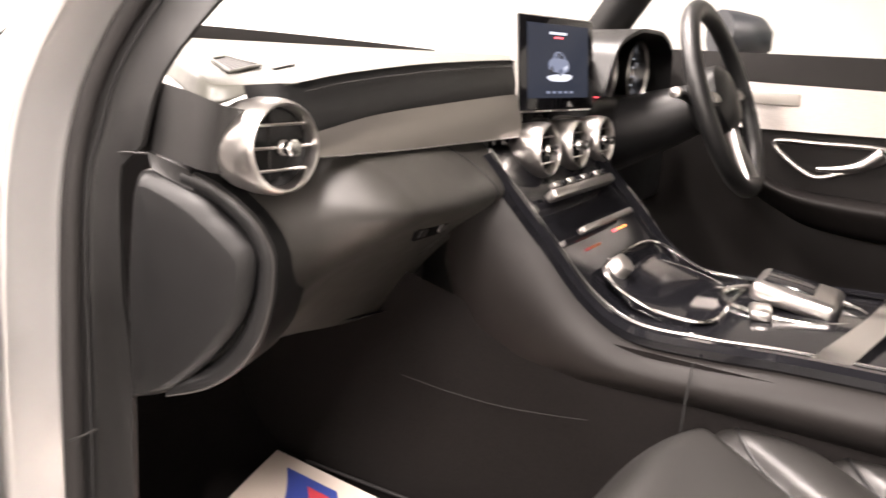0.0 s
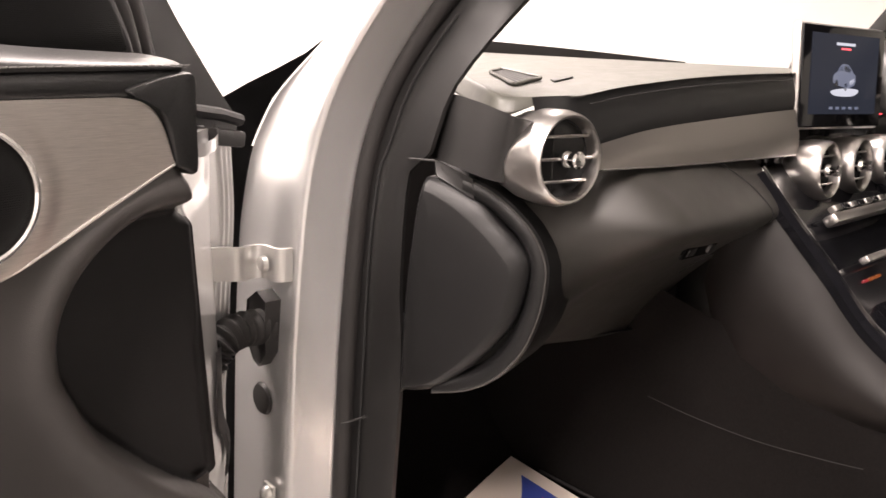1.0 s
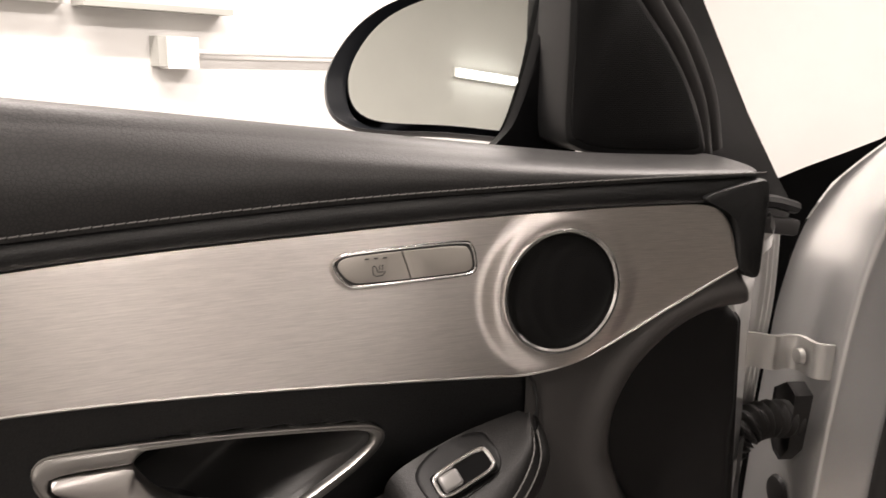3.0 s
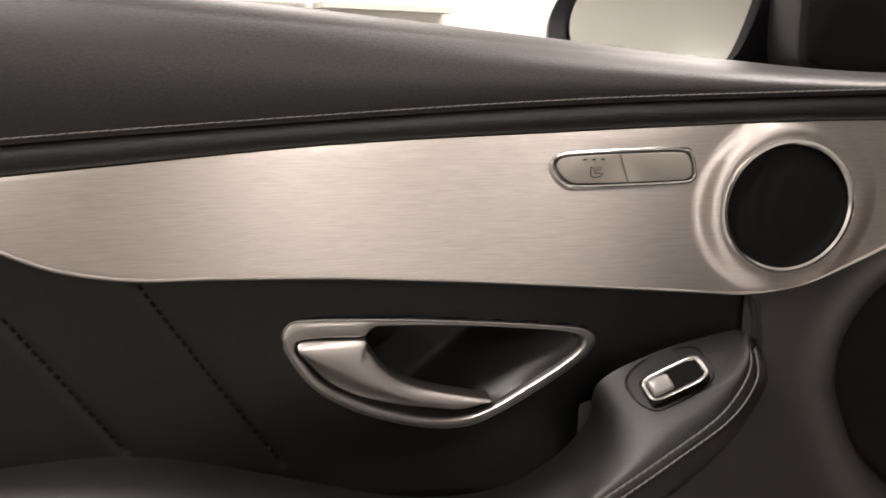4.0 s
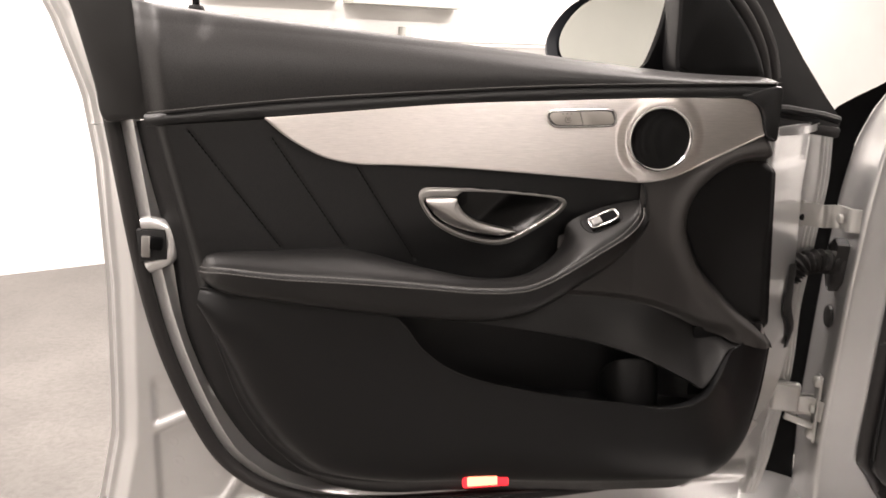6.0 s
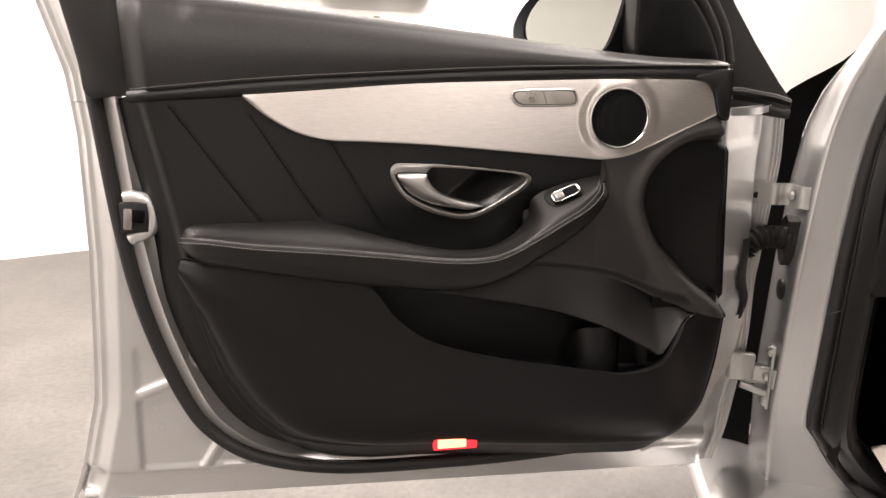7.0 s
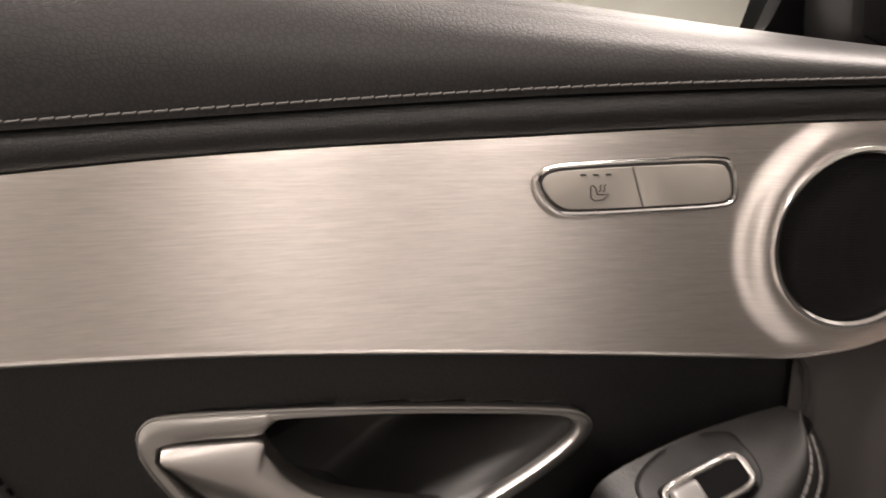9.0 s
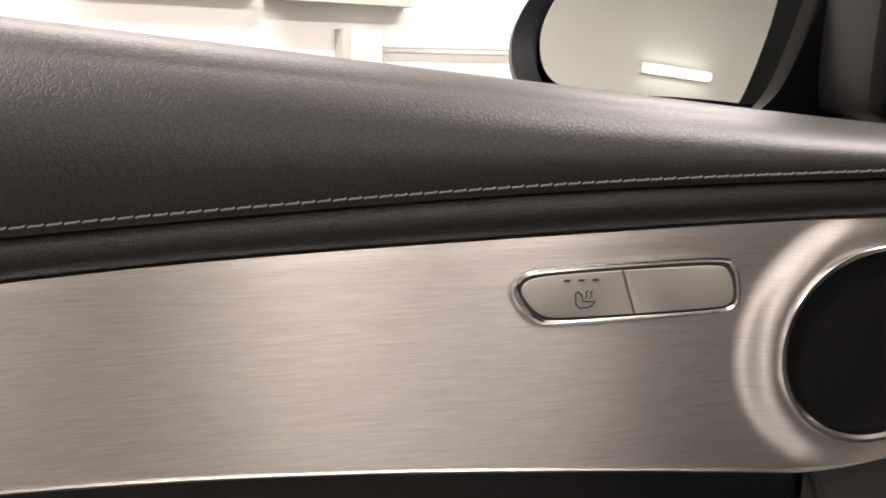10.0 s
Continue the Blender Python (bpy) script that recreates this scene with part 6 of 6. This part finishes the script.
hp = spline([(-0.57, 0.765), (-0.66, 0.772), (-0.80, 0.772), (-0.795, 0.745), (-0.72, 0.712), (-0.655, 0.700)], 50, True)
hd = part("door_handle", tube([W(1.566, a, b) for a, b in hp], 0.006, 8, True), SATIN, dd, "satin silver inner handle")
part("pull", tube([W(1.555, a, b) for a, b in spline([(-0.795, 0.765), (-0.76, 0.735), (-0.72, 0.722), (-0.67, 0.716)], 20)], lambda f: 0.016 * (1 - 0.7 * f), 10), SATIN, hd, "curved silver pull")
part("armrest", in_car(loft([[(1.585, -0.44, 0.735), (1.585, -0.54, 0.690), (1.585, -0.66, 0.660), (1.585, -0.95, 0.655), (1.585, -1.30, 0.660)], [(1.560, -0.45, 0.725), (1.545, -0.55, 0.684), (1.525, -0.67, 0.656), (1.520, -0.95, 0.650), (1.520, -1.30, 0.655)], [(1.558, -0.46, 0.705), (1.535, -0.56, 0.668), (1.510, -0.68, 0.638), (1.505, -0.95, 0.630), (1.505, -1.30, 0.635)], [(1.570, -0.48, 0.680), (1.560, -0.58, 0.630), (1.545, -0.70, 0.590), (1.540, -0.95, 0.575), (1.540, -1.30, 0.580)], [(1.590, -0.48, 0.670), (1.590, -0.58, 0.610), (1.590, -0.70, 0.570), (1.590, -0.95, 0.560), (1.590, -1.30, 0.560)]], 40, 24)), CONSOLE, dd, "padded leather armrest")
part("switch_plate", in_car(block((0.006, 0.12, 0.028), 0.003, 2, pose(1.568, -0.55, 0.865))), BUTTON, dd)
dm = part("wing_mirror", tube([W(1.75, -0.37, 1.01), W(1.78, -0.40, 1.01), W(1.84, -0.43, 1.01), W(1.90, -0.44, 1.0)], lambda f: 0.062 * (1 - 0.3 * f * f), 20), BLACK_MIRROR, dd, "far exterior wing mirror in a dark shell")
part("mirror_glass", ([tuple(W(1.80 + 0.085 * math.cos(a), -0.496 + 0.01 * math.cos(a), 1.01 + 0.055 * math.sin(a))) for a in np.linspace(0, 2 * math.pi, 40, endpoint=False)], [tuple(range(40))]), MIRROR, dm, "mirror glass", True)

# ---- floor well, mat, seat ----
single("footwell_carpet", in_car(thick(loft([[(0.25, -1.6, 0.20), (0.25, -0.5, 0.195), (0.215, 0.02, 0.20), (0.10, 0.22, 0.42), (0.08, 0.26, 0.62)], [(0.60, -1.6, 0.20), (0.60, -0.5, 0.195), (0.60, 0.02, 0.20), (0.60, 0.22, 0.42), (0.60, 0.26, 0.62)], [(1.62, -1.6, 0.20), (1.62, -0.5, 0.195), (1.62, 0.02, 0.20), (1.62, 0.22, 0.42), (1.62, 0.26, 0.62)]], 30, 20), (0, 0.004, -0.01))), CARPET, "black carpeted footwell floor", "carpet")
single("floor_mat", in_car(thick(grid(lambda s, t: (0.30 + 0.28 * s - 0.03 * t, -0.52 + 0.50 * t, 0.206 + 0.006 * math.sin(9 * s + 2) * t), 12, 16), (0, 0, -0.006))), CARPET, "black ribbed floor mat in the footwell", "mat")
single("mat_binding", tube([W(*p) for p in [(0.565, -0.03, 0.212), (0.572, -0.25, 0.211), (0.58, -0.52, 0.211)]], 0.003, 6), THREAD_DARK, "dark sewn binding of the floor mat", "mat edge")
PAPER = material("white_paper", (0.80, 0.70, 0.62), 0.6)[0]
BLUE_INK, RED_INK = material("blue_ink", (0.05, 0.08, 0.36), 0.55)[0], material("red_ink", (0.62, 0.06, 0.08), 0.55)[0]
sheet = thing("paper_mat", W(0.50, -0.12, 0.215), "white paper floor mat with a blue and red print", "paper mat")
tip, d1, d2 = np.array((0.555, 0.030)), np.array((-0.80, -0.26)), np.array((-0.10, -0.99))
pm = lambda a, b, h: tuple(W(*(tip + d1 * a + d2 * b), 0.218 + h + 0.012 * math.sin(7 * a + 3 * b) * 0.6))
part("sheet", thick(grid(lambda s, t: pm(0.44 * s, 0.50 * t, 0.0), 18, 20), (0, 0, -0.0012)), PAPER, sheet)
part("blue_print", grid(lambda s, t: pm(0.045 + 0.27 * s, 0.05 + 0.12 * t + 0.05 * math.sin(3 * s), 0.002), 16, 8), BLUE_INK, sheet, "broad blue printed shape")
part("red_print", grid(lambda s, t: pm(0.075 + 0.24 * s, 0.115 + 0.05 * t + 0.05 * math.sin(3 * s), 0.004), 16, 6), RED_INK, sheet, "red printed curve")

seat = thing("passenger_seat", W(0.36, -0.9, 0.25), "black leather front passenger seat with perforated centre", "seat")
PLEATS = (1.270, 1.405, 1.540, 1.675)


def cushion(s, t):
    u = 0.13 + 0.495 * s
    v = -0.560 - 0.56 * t
    side = abs(2 * s - 1)
    v -= 0.10 * side ** 4 * (1 - t)
    k = max(0.0, 1 - t / 0.22)
    z = 0.484 - 0.100 * smooth(0.74, 1.0, side) ** 1.5 - 0.16 * k ** 2.2 + 0.006 * math.sin(math.pi * t)
    q = u - v
    z -= sum(0.013 * math.exp(-((q - c) / 0.011) ** 2) for c in PLEATS)
    z += 0.008 * abs(math.sin(math.pi * (q - 1.27) / 0.135)) * smooth(1.25, 1.30, q)
    return W(u, v, z)


part("cushion", thick(grid(cushion, 110, 130), (0, 0, -0.08)), SEAT, seat, "perforated black leather cushion with slanting pleats")
for c in PLEATS[:3]:
    seam = []
    for m_ in range(40):
        u = 0.20 + 0.40 * m_ / 39
        if 0.06 < (c - u - 0.560) / 0.56 < 0.98:
            seam.append(Vector(cushion((u - 0.13) / 0.495, (c - u - 0.560) / 0.56)) + Vector((0, 0, 0.001)))
    if len(seam) > 4:
        part("piping", tube(seam, 0.0022, 6), LEATHER, seat, "dark seam")
part("seat_base", in_car(block((0.46, 0.48, 0.18), 0.03, 3, pose(0.37, -0.86, 0.31))), PLASTIC, seat)
